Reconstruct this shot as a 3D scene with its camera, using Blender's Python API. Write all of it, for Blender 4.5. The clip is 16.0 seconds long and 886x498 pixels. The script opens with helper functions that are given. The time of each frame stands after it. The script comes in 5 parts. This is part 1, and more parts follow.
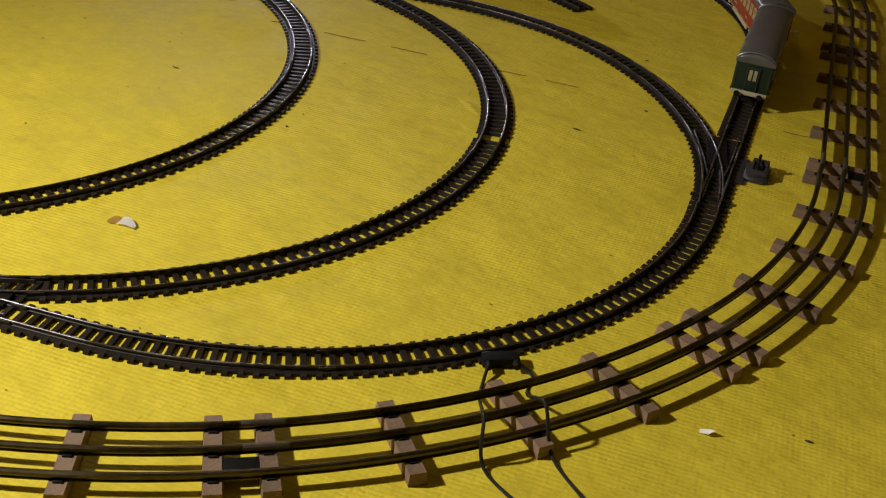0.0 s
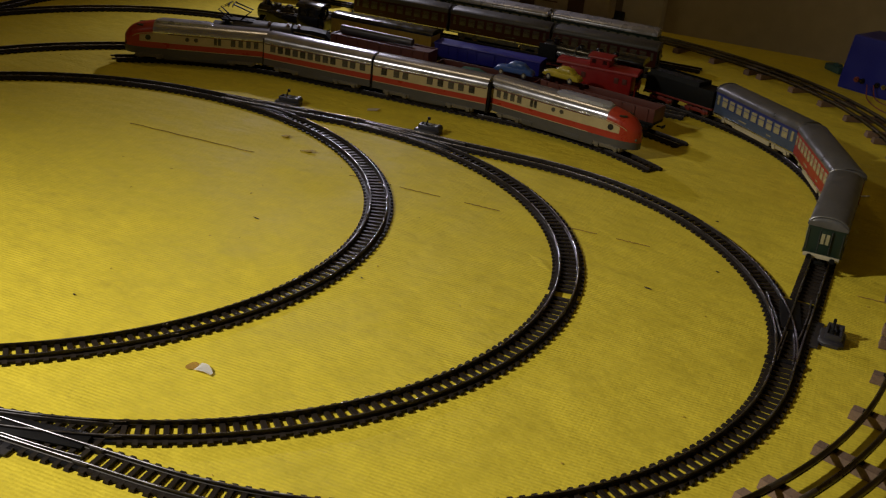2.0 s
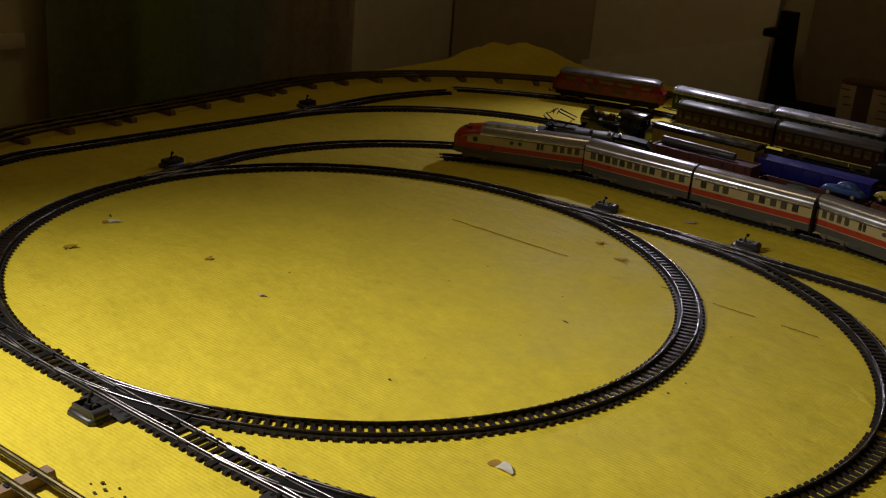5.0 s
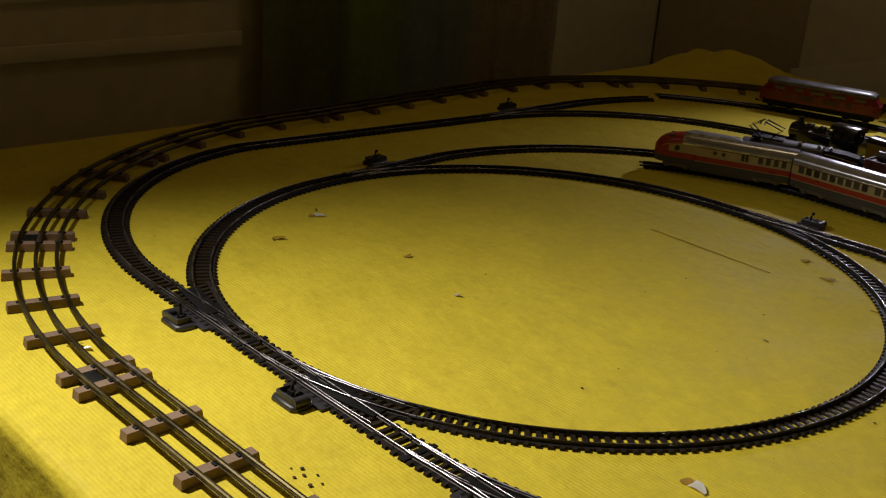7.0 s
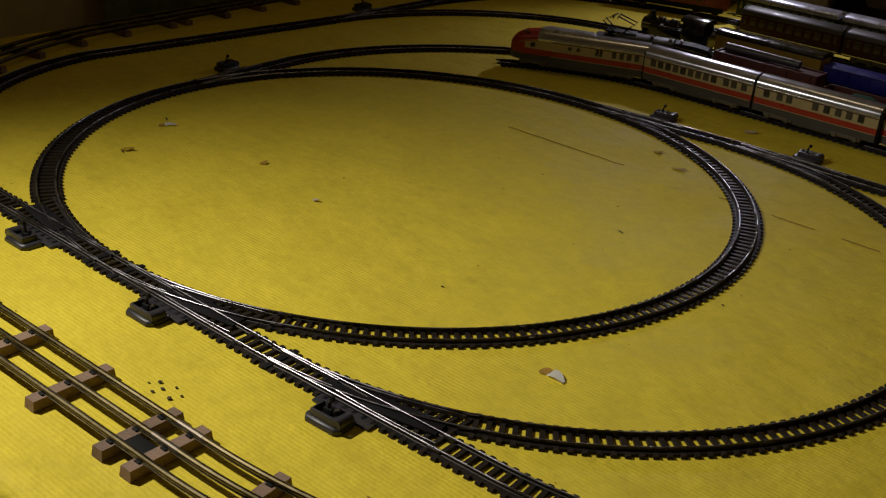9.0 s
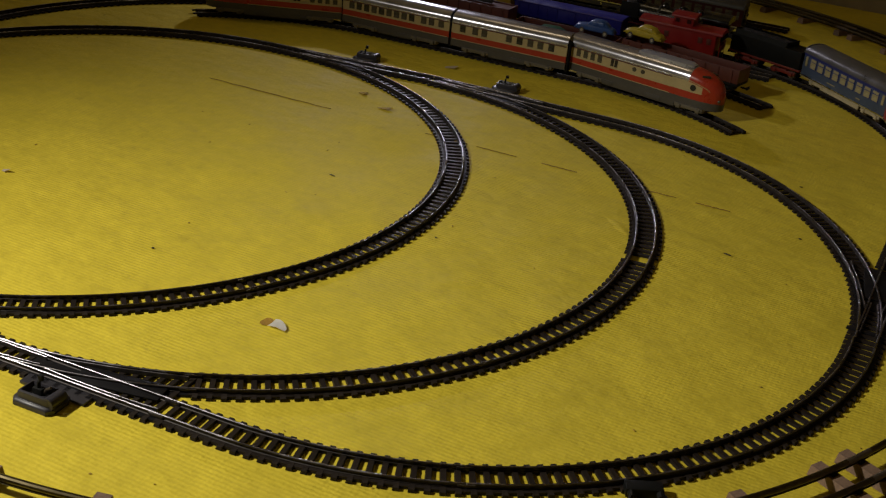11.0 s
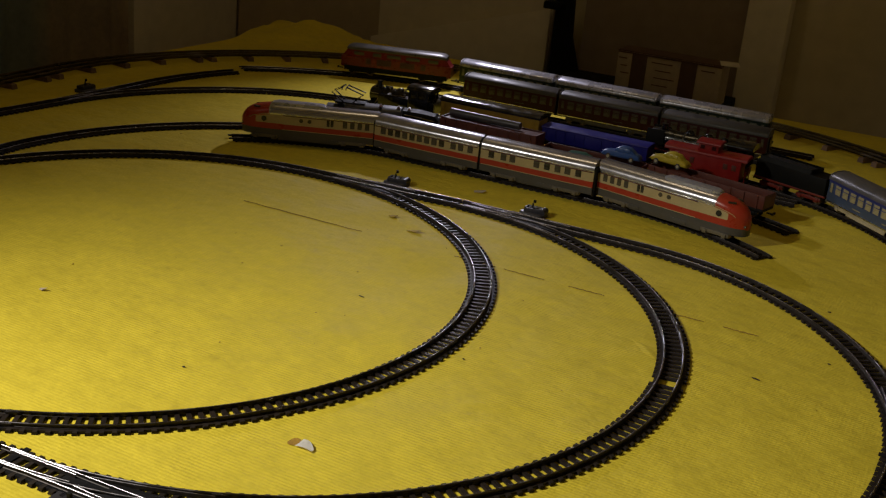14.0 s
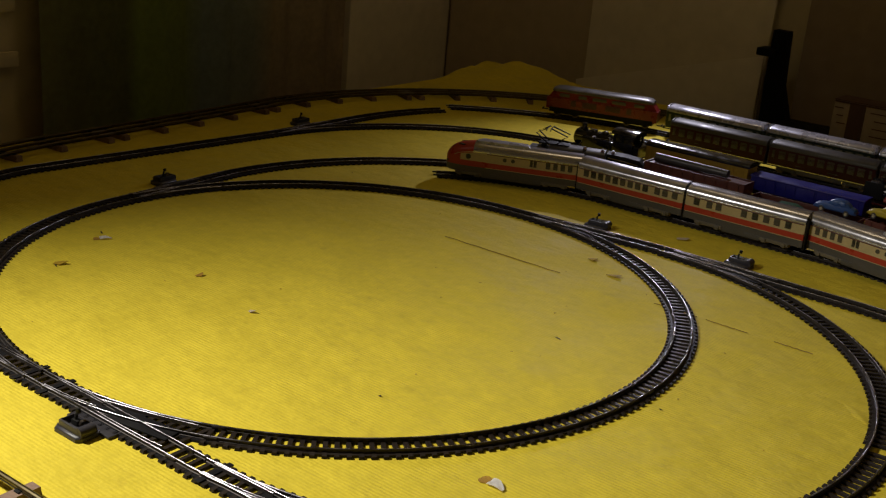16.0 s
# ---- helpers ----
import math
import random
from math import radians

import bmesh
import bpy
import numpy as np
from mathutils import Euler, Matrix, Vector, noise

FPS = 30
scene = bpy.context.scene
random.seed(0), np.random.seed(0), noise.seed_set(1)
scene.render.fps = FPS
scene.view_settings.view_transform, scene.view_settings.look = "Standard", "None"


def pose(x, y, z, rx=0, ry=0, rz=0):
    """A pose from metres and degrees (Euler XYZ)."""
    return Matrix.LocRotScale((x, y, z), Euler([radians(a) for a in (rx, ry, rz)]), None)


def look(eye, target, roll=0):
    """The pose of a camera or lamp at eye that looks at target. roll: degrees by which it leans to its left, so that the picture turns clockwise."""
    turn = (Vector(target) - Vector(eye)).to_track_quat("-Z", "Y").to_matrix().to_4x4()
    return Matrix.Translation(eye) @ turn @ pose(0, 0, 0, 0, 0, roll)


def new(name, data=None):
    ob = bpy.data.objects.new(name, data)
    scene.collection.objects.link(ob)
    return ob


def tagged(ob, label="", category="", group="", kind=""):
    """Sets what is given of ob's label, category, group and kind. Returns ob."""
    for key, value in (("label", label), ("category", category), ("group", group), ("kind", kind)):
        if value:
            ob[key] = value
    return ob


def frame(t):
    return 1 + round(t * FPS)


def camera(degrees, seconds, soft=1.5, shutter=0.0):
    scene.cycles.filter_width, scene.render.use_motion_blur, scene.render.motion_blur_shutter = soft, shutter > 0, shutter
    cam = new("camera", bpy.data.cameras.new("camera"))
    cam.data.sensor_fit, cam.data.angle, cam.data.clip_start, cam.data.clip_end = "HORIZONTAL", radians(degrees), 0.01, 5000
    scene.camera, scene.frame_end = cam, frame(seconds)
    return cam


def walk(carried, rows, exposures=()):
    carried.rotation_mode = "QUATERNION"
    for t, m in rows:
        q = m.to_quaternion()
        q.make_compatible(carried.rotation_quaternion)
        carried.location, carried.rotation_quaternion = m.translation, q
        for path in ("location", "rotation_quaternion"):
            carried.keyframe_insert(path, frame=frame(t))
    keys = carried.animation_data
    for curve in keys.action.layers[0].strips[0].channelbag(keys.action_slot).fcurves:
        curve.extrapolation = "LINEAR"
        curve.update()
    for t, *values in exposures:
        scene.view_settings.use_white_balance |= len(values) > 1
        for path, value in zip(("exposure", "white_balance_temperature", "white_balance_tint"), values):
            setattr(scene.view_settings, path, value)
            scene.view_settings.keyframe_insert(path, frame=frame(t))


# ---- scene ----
cam = camera(43.6, 16.0, 1.2, 0.15)
PATH = [
    (0, (0.7506, -0.8176, 0.4170), (0.3151, 0.8406, -0.6129), 6.66),
    (0.5, (0.7503, -0.8179, 0.4168), (0.2863, 0.8447, -0.5934), 6.34),
    (1, (0.7509, -0.8190, 0.4198), (0.2740, 0.8771, -0.5266), 6.32),
    (1.5, (0.7499, -0.8209, 0.4224), (0.2376, 0.9140, -0.4305), 6.15),
    (2, (0.7416, -0.8258, 0.4231), (0.1418, 0.9049, -0.3800), 6.29),
    (2.5, (0.7438, -0.8239, 0.4238), (0.0177, 0.8707, -0.3515), 5.62),
    (3, (0.7406, -0.8267, 0.4251), (-0.0639, 0.8436, -0.3251), 5.55),
    (3.5, (0.7387, -0.8273, 0.4272), (-0.1375, 0.8102, -0.3149), 5.50),
    (4, (0.7358, -0.8285, 0.4260), (-0.2256, 0.7709, -0.2933), 5.36),
    (4.2, (0.7352, -0.8287, 0.4258), (-0.2594, 0.7560, -0.2803), 5.22),
    (6.3, (0.7252, -0.8420, 0.4305), (-0.5407, 0.5461, -0.2560), 4.91),
    (6.5, (0.7250, -0.8419, 0.4305), (-0.5669, 0.5193, -0.2609), 4.76),
    (7, (0.7238, -0.8414, 0.4304), (-0.6299, 0.4512, -0.2743), 4.38),
    (7.5, (0.7246, -0.8407, 0.4313), (-0.6648, 0.4060, -0.2867), 3.80),
    (8, (0.7276, -0.8369, 0.4296), (-0.6222, 0.4391, -0.3121), 3.65),
    (8.5, (0.7270, -0.8321, 0.4270), (-0.5090, 0.5186, -0.3779), 4.22),
    (9, (0.7286, -0.8294, 0.4255), (-0.4045, 0.5864, -0.4179), 4.85),
    (9.5, (0.7306, -0.8251, 0.4230), (-0.3073, 0.6359, -0.4647), 5.02),
    (10, (0.7331, -0.8186, 0.4224), (-0.1919, 0.6997, -0.4935), 5.28),
    (10.2, (0.7336, -0.8173, 0.4223), (-0.1454, 0.7269, -0.4939), 5.36),
    (12.3, (0.7480, -0.8238, 0.4238), (0.2017, 0.9220, -0.3846), 6.24),
    (12.5, (0.7477, -0.8240, 0.4239), (0.1883, 0.9269, -0.3646), 6.10),
    (13, (0.7460, -0.8248, 0.4244), (0.1332, 0.9284, -0.3175), 5.85),
    (13.5, (0.7432, -0.8264, 0.4262), (0.0489, 0.9082, -0.2873), 5.64),
    (14, (0.7425, -0.8278, 0.4263), (-0.0609, 0.8696, -0.2617), 5.43),
    (14.5, (0.7423, -0.8269, 0.4255), (-0.1415, 0.8354, -0.2493), 5.08),
    (15, (0.7410, -0.8284, 0.4264), (-0.2142, 0.7962, -0.2432), 4.95),
    (15.5, (0.7380, -0.8298, 0.4254), (-0.2803, 0.7598, -0.2350), 4.94),
    (16, (0.7338, -0.8285, 0.4226), (-0.3782, 0.7029, -0.2242), 5.00),
]
walk(cam, [(t, look(eye, target, roll)) for t, eye, target, roll in PATH], exposures=[(0.0, 0.34), (1.0, 0.20), (2.0, 0.06), (3.0, -0.08), (4.0, -0.06), (6.3, -0.16), (7.0, -0.20), (8.0, -0.32), (9.0, -0.48), (10.0, -0.54), (11.0, -0.22), (12.5, 0.0), (14.0, 0.04), (16.0, 0.08)])

# ---- light: a warm shaded lamp beside the table, a small cool lamp over the sidings, a weak ceiling lamp ----
world = bpy.data.worlds.new("world")
world.use_nodes = True
scene.world = world
world.node_tree.nodes["Background"].inputs[0].default_value = (1.0, 0.80, 0.55, 1)
world.node_tree.nodes["Background"].inputs[1].default_value = 0.02


def lamp(name, place, watts, colour, radius):
    data = bpy.data.lights.new(name, "POINT")
    data.energy, data.color, data.shadow_soft_size = watts, colour, radius
    ob = new(name, data)
    ob.location = place
    return ob


shade = bpy.data.lights.new("shaded_lamp", "SPOT")
shade.energy, shade.color, shade.shadow_soft_size, shade.spot_size, shade.spot_blend = 62.0, (1.0, 0.955, 0.84), 0.03, radians(130), 1.0
new("shaded_lamp", shade).matrix_basis = look((-0.39, -0.70, 0.80), (0.74, -0.67, 0.0))
clip = bpy.data.lights.new("siding_lamp", "SPOT")
clip.energy, clip.color, clip.shadow_soft_size, clip.spot_size, clip.spot_blend = 8.6, (0.86, 0.83, 1.0), 0.012, radians(100), 0.85
new("siding_lamp", clip).matrix_basis = look((-0.24, 1.17, 0.42), (0.15, 0.55, 0.0))
lamp("ceiling_lamp", (-0.20, 0.72, 1.55), 2.2, (1.0, 0.80, 0.50), 0.14)


# ---- materials ----
def mat(name, colour, rough=0.5, metal=0.0, var=0.18, scale=120.0, bump=0.0, coat=0.0, spread=0.0, wear=0.11):
    m = bpy.data.materials.new(name)
    m.use_nodes = True
    nt = m.node_tree
    n, link = nt.nodes, nt.links.new
    b = n["Principled BSDF"]
    b.inputs["Roughness"].default_value, b.inputs["Metallic"].default_value = rough, metal
    b.inputs["Coat Weight"].default_value = coat
    tc = n.new("ShaderNodeTexCoord")
    fine, wide = n.new("ShaderNodeTexNoise"), n.new("ShaderNodeTexNoise")
    fine.inputs["Scale"].default_value, wide.inputs["Scale"].default_value = scale * 8, scale
    fine.inputs["Detail"].default_value = wide.inputs["Detail"].default_value = 4
    add = n.new("ShaderNodeMath")
    add.operation = "ADD"
    link(tc.outputs["Object"], fine.inputs["Vector"])
    link(tc.outputs["Object"], wide.inputs["Vector"])
    link(fine.outputs["Fac"], add.inputs[0])
    link(wide.outputs["Fac"], add.inputs[1])
    last = add
    if spread:
        info, mul, add2 = n.new("ShaderNodeObjectInfo"), n.new("ShaderNodeMath"), n.new("ShaderNodeMath")
        mul.operation, add2.operation = "MULTIPLY_ADD", "ADD"
        mul.inputs[1].default_value, mul.inputs[2].default_value = spread, -spread / 2
        link(info.outputs["Random"], mul.inputs[0])
        link(mul.outputs[0], add2.inputs[0])
        link(add.outputs[0], add2.inputs[1])
        last = add2
    rng = n.new("ShaderNodeMapRange")
    rng.inputs["From Min"].default_value, rng.inputs["From Max"].default_value = 0.6, 1.4
    rng.inputs["To Min"].default_value, rng.inputs["To Max"].default_value = 1 - var, 1 + var
    link(last.outputs[0], rng.inputs["Value"])
    mix = n.new("ShaderNodeVectorMath")
    mix.operation = "SCALE"
    mix.inputs[0].default_value = colour
    link(rng.outputs[0], mix.inputs["Scale"])
    link(mix.outputs[0], b.inputs["Base Color"])
    rr = n.new("ShaderNodeMapRange")
    rr.inputs["From Min"].default_value, rr.inputs["From Max"].default_value = 0.3, 0.7
    rr.inputs["To Min"].default_value, rr.inputs["To Max"].default_value = max(rough - wear, 0.04), min(rough + wear, 1)
    link(wide.outputs["Fac"], rr.inputs["Value"])
    link(rr.outputs[0], b.inputs["Roughness"])
    if bump:
        bp = n.new("ShaderNodeBump")
        bp.inputs["Strength"].default_value, bp.inputs["Distance"].default_value = bump, 0.0006
        link(fine.outputs["Fac"], bp.inputs["Height"])
        link(bp.outputs[0], b.inputs["Normal"])
    return m


def cloth_material():
    """Yellow ribbed paper cloth: fine ribs, soft wrinkles, faint stains."""
    m = mat("yellow_cloth", (0.67, 0.529, 0.041), 0.70, 0, 0.08, 9.0)
    n, link = m.node_tree.nodes, m.node_tree.links.new
    b = n["Principled BSDF"]
    b.inputs["Specular IOR Level"].default_value = 0.20
    tc = [x for x in n if x.bl_idname == "ShaderNodeTexCoord"][0]
    streak, cross, ribs, wrinkle = n.new("ShaderNodeTexNoise"), n.new("ShaderNodeTexWave"), n.new("ShaderNodeTexWave"), n.new("ShaderNodeTexNoise")
    cross.bands_direction, ribs.bands_direction = "Y", "X"
    for w, scale in ((cross, 86.0), (ribs, 92.0)):
        w.inputs["Scale"].default_value, w.inputs["Distortion"].default_value, w.inputs["Detail"].default_value = scale, 2.0, 2.0
        w.inputs["Detail Scale"].default_value, w.inputs["Detail Roughness"].default_value = 2.2, 0.6
        link(tc.outputs["Object"], w.inputs["Vector"])
    streak.inputs["Scale"].default_value, streak.inputs["Detail"].default_value, streak.inputs["Roughness"].default_value = 150.0, 4.0, 0.65
    link(tc.outputs["Object"], streak.inputs["Vector"])
    weave = n.new("ShaderNodeMath")
    weave.operation = "MULTIPLY_ADD"
    weave.inputs[1].default_value = 0.25
    link(ribs.outputs["Fac"], weave.inputs[0])
    link(cross.outputs["Fac"], weave.inputs[2])
    wrinkle.inputs["Scale"].default_value, wrinkle.inputs["Detail"].default_value = 22.0, 4.0
    stretch = n.new("ShaderNodeMapping")
    stretch.inputs["Scale"].default_value, stretch.inputs["Rotation"].default_value = (0.75, 1.2, 1.0), (0, 0, 0.6)
    link(tc.outputs["Object"], stretch.inputs["Vector"])
    link(stretch.outputs[0], wrinkle.inputs["Vector"])
    both = n.new("ShaderNodeMath")
    both.operation = "MULTIPLY_ADD"
    patch, depth = n.new("ShaderNodeTexNoise"), n.new("ShaderNodeMapRange")
    patch.inputs["Scale"].default_value, patch.inputs["Detail"].default_value = 18.0, 3.0
    depth.inputs["From Min"].default_value, depth.inputs["From Max"].default_value = 0.3, 0.7
    depth.inputs["To Min"].default_value, depth.inputs["To Max"].default_value = 0.10, 0.55
    link(tc.outputs["Object"], patch.inputs["Vector"])
    link(patch.outputs["Fac"], depth.inputs["Value"])
    link(depth.outputs[0], both.inputs[1])
    link(weave.outputs[0], both.inputs[0])
    link(streak.outputs["Fac"], both.inputs[2])
    b1, b2 = n.new("ShaderNodeBump"), n.new("ShaderNodeBump")
    b1.inputs["Strength"].default_value, b1.inputs["Distance"].default_value = 0.56, 0.0008
    b2.inputs["Strength"].default_value, b2.inputs["Distance"].default_value = 0.72, 0.0064
    link(wrinkle.outputs["Fac"], b2.inputs["Height"])
    link(both.outputs[0], b1.inputs["Height"])
    link(b2.outputs[0], b1.inputs["Normal"])
    link(b1.outputs[0], b.inputs["Normal"])
    # rib shading put into the colour: furrows darker, crests a little lighter
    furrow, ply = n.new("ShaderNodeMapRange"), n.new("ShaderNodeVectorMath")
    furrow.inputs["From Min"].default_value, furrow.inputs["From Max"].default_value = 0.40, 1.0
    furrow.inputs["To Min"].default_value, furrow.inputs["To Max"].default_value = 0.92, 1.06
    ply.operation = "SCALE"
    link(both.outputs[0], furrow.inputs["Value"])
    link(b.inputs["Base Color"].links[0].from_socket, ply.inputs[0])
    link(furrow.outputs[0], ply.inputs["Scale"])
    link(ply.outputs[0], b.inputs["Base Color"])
    # faint olive stains
    stain, edge, mix = n.new("ShaderNodeTexNoise"), n.new("ShaderNodeMapRange"), n.new("ShaderNodeMix")
    stain.inputs["Scale"].default_value, stain.inputs["Detail"].default_value, stain.inputs["Roughness"].default_value = 26.0, 6.0, 0.7
    edge.inputs["From Min"].default_value, edge.inputs["From Max"].default_value = 0.60, 0.78
    edge.inputs["To Max"].default_value = 0.45
    mix.data_type = "RGBA"
    link(tc.outputs["Object"], stain.inputs["Vector"])
    link(stain.outputs["Fac"], edge.inputs["Value"])
    link(edge.outputs[0], mix.inputs[0])
    link(b.inputs["Base Color"].links[0].from_socket, mix.inputs[6])
    mix.inputs[7].default_value = (0.36, 0.25, 0.03, 1)
    link(mix.outputs[2], b.inputs["Base Color"])
    return m


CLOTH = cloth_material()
SLEEPER = mat("dark_brown_plastic", (0.018, 0.0125, 0.0095), 0.55, 0, 0.3, 60, 0.3, spread=0.5)
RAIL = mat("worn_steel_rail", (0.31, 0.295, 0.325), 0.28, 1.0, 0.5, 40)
RAILSIDE = mat("dark_rail_side", (0.040, 0.033, 0.030), 0.5, 0.5, 0.35, 40)
POINTS = mat("black_turnout_plastic", (0.007, 0.0065, 0.008), 0.55, 0, 0.2, 60)
TINRAIL = mat("tarnished_tin_rail", (0.110, 0.088, 0.048), 0.36, 1.0, 0.35, 20)
WOOD = mat("brown_sleeper_wood", (0.19, 0.120, 0.080), 0.7, 0, 0.3, 60, 0.5, spread=0.7)
MOTOR = mat("grey_housing_plastic", (0.030, 0.028, 0.034), 0.38, 0, 0.15, 60)
BLACK = mat("black_enamel", (0.006, 0.006, 0.0065), 0.22, 0, 0.25, 60, coat=0.35)
GLOSSBLACK = mat("glossy_black_casting", (0.008, 0.008, 0.010), 0.16, 0, 0.3, 90, coat=0.6)
MATTBLACK = mat("matt_black", (0.006, 0.006, 0.0055), 0.6, 0, 0.3, 60)
REDFRAME = mat("red_underframe", (0.18, 0.020, 0.011), 0.45, 0, 0.2, 60)
GREASE = mat("oily_dark_grey", (0.018, 0.018, 0.018), 0.4, 0, 0.3, 60)
COAL = mat("coal", (0.012, 0.012, 0.013), 0.5, 0, 0.5, 300, 0.9)
ROOF = mat("silver_grey_roof", (0.145, 0.140, 0.140), 0.38, 0.45, 0.18, 40)
SILVER = mat("bright_silver_roof", (0.48, 0.47, 0.51), 0.23, 0.80, 0.15, 30, wear=0.05)
LITROOF = mat("pale_silver_paint", (0.44, 0.44, 0.49), 0.27, 0.5, 0.12, 40)
DULLROOF = mat("dull_grey_roof", (0.062, 0.058, 0.054), 0.45, 0.2, 0.2, 40)
CREAM = mat("cream_paint", (0.46, 0.37, 0.19), 0.4, 0, 0.1, 60)
SETBOGIE = mat("beige_bogie", (0.13, 0.11, 0.075), 0.5, 0, 0.2, 60)
SKIRT = mat("pale_underframe", (0.46, 0.40, 0.27), 0.5, 0, 0.2, 60)
PANE = mat("cream_window_print", (0.34, 0.30, 0.17), 0.25, 0, 0.12, 60)
SETPANE = mat("olive_window", (0.080, 0.070, 0.050), 0.25, 0, 0.15, 60)
GREYPANE = mat("grey_window_print", (0.17, 0.165, 0.135), 0.25, 0, 0.15, 60)
DARKPANE = mat("dark_window", (0.030, 0.027, 0.021), 0.25, 0, 0.2, 60)
COACHRED = mat("red_coach_paint", (0.29, 0.017, 0.012), 0.38, 0, 0.15, 60)
COACHGREEN = mat("green_coach_paint", (0.009, 0.023, 0.016), 0.38, 0, 0.15, 60)
COACHBLUE = mat("slate_blue_paint", (0.055, 0.080, 0.140), 0.38, 0, 0.15, 60)
BAND = mat("deep_blue_band", (0.028, 0.036, 0.17), 0.38, 0, 0.1, 60)
WINE = mat("wine_red_paint", (0.040, 0.0055, 0.005), 0.38, 0, 0.15, 60)
DARKGREEN = mat("dark_green_paint", (0.014, 0.028, 0.018), 0.38, 0, 0.15, 60)
SETRED = mat("vermilion_paint", (0.38, 0.036, 0.016), 0.34, 0, 0.1, 60)
SETGREY = mat("warm_grey_paint", (0.075, 0.070, 0.064), 0.42, 0, 0.12, 60)
DIESELRED = mat("dark_red_diesel_paint", (0.17, 0.008, 0.010), 0.32, 0, 0.12, 60)
YELLOW = mat("ochre_wagon_paint", (0.42, 0.27, 0.025), 0.45, 0, 0.15, 60)
BROWN = mat("rust_brown_paint", (0.095, 0.020, 0.011), 0.5, 0, 0.2, 60)
BLUE = mat("ultramarine_plastic", (0.008, 0.009, 0.21), 0.42, 0, 0.1, 60)
CARBLUE = mat("light_blue_plastic", (0.038, 0.095, 0.30), 0.35, 0, 0.1, 60)
CARYELLOW = mat("lemon_plastic", (0.46, 0.36, 0.03), 0.35, 0, 0.1, 60)
RED = mat("bright_red_plastic", (0.25, 0.011, 0.010), 0.38, 0, 0.1, 60)
TOYGREEN = mat("dark_green_plastic", (0.015, 0.085, 0.045), 0.4, 0, 0.12, 60)
GREYTUBE = mat("grey_tube", (0.085, 0.082, 0.085), 0.4, 0.3, 0.15, 60)
STEEL = mat("bright_steel", (0.55, 0.55, 0.55), 0.25, 1.0, 0.2, 60)
WHEELBROWN = mat("brown_wheel_paint", (0.085, 0.035, 0.022), 0.45, 0, 0.2, 60)
GRILLE = mat("dull_grille", (0.085, 0.032, 0.030), 0.5, 0, 0.2, 200)
WHEEL = mat("tarnished_wheel", (0.16, 0.13, 0.10), 0.4, 0.8, 0.2, 60)
PAPER = mat("white_paper", (0.86, 0.84, 0.82), 0.8, 0, 0.06, 60)
TORN = mat("torn_brown_paper", (0.36, 0.20, 0.022), 0.85, 0, 0.45, 120)
OLIVE = mat("brown_crease", (0.42, 0.28, 0.035), 0.8, 0, 0.3, 60)
SEAMBROWN = mat("dark_brown_seam", (0.26, 0.16, 0.020), 0.8, 0, 0.4, 60)
SPECK = mat("dark_crumb", (0.05, 0.035, 0.01), 0.8, 0, 0.3, 60)
CABLE = mat("black_cable", (0.012, 0.012, 0.012), 0.45, 0, 0.1, 60)
REDCABLE = mat("brown_red_cable", (0.22, 0.05, 0.03), 0.5, 0, 0.1, 60)
TEAL = mat("teal_plastic", (0.035, 0.085, 0.085), 0.45, 0, 0.15, 60)
BOXBLUE = mat("blue_painted_metal", (0.010, 0.014, 0.25), 0.4, 0, 0.1, 20)
WALL = mat("dim_plaster", (0.64, 0.55, 0.36), 0.85, 0, 0.12, 3, 0.2)
PANELPALE = mat("pale_panel", (0.76, 0.68, 0.53), 0.75, 0, 0.1, 4)
PANELDARK = mat("brown_panel", (0.50, 0.41, 0.29), 0.75, 0, 0.12, 4)
RECESSDARK = mat("dark_recess_sheet", (0.30, 0.23, 0.16), 0.75, 0, 0.15, 4)
SHEET = mat("pale_card_sheet", (0.86, 0.78, 0.64), 0.8, 0, 0.08, 4)
CURTAIN = mat("dark_green_curtain", (1.0, 1.0, 1.0), 0.9, 0, 0.2, 9)


def curtain_bands(m):
    """Broad upright stripes woven into the curtain: near black, moss green, faded blue-grey, brown-grey."""
    n, link = m.node_tree.nodes, m.node_tree.links.new
    b = n["Principled BSDF"]
    tc, axes, along, ramp, ply = n.new("ShaderNodeTexCoord"), n.new("ShaderNodeSeparateXYZ"), n.new("ShaderNodeMapRange"), n.new("ShaderNodeValToRGB"), n.new("ShaderNodeMix")
    along.inputs["From Min"].default_value, along.inputs["From Max"].default_value = 0.40, 1.26
    stops = ramp.color_ramp.elements
    stops[0].position, stops[0].color = 0.0, (0.30, 0.31, 0.13, 1)
    stops[1].position, stops[1].color = 1.0, (0.62, 0.50, 0.34, 1)
    for p, c in ((0.23, (0.22, 0.24, 0.09, 1)), (0.27, (0.34, 0.44, 0.10, 1)), (0.41, (0.34, 0.42, 0.12, 1)), (0.46, (0.34, 0.42, 0.40, 1)), (0.64, (0.38, 0.42, 0.36, 1)), (0.70, (0.56, 0.47, 0.33, 1))):
        e = stops.new(p)
        e.color = c
    ply.data_type, ply.blend_type = "RGBA", "MULTIPLY"
    ply.inputs[0].default_value = 1.0
    link(tc.outputs["Object"], axes.inputs[0])
    link(axes.outputs[1], along.inputs["Value"])
    link(along.outputs[0], ramp.inputs[0])
    link(b.inputs["Base Color"].links[0].from_socket, ply.inputs[6])
    link(ramp.outputs[0], ply.inputs[7])
    link(ply.outputs[2], b.inputs["Base Color"])


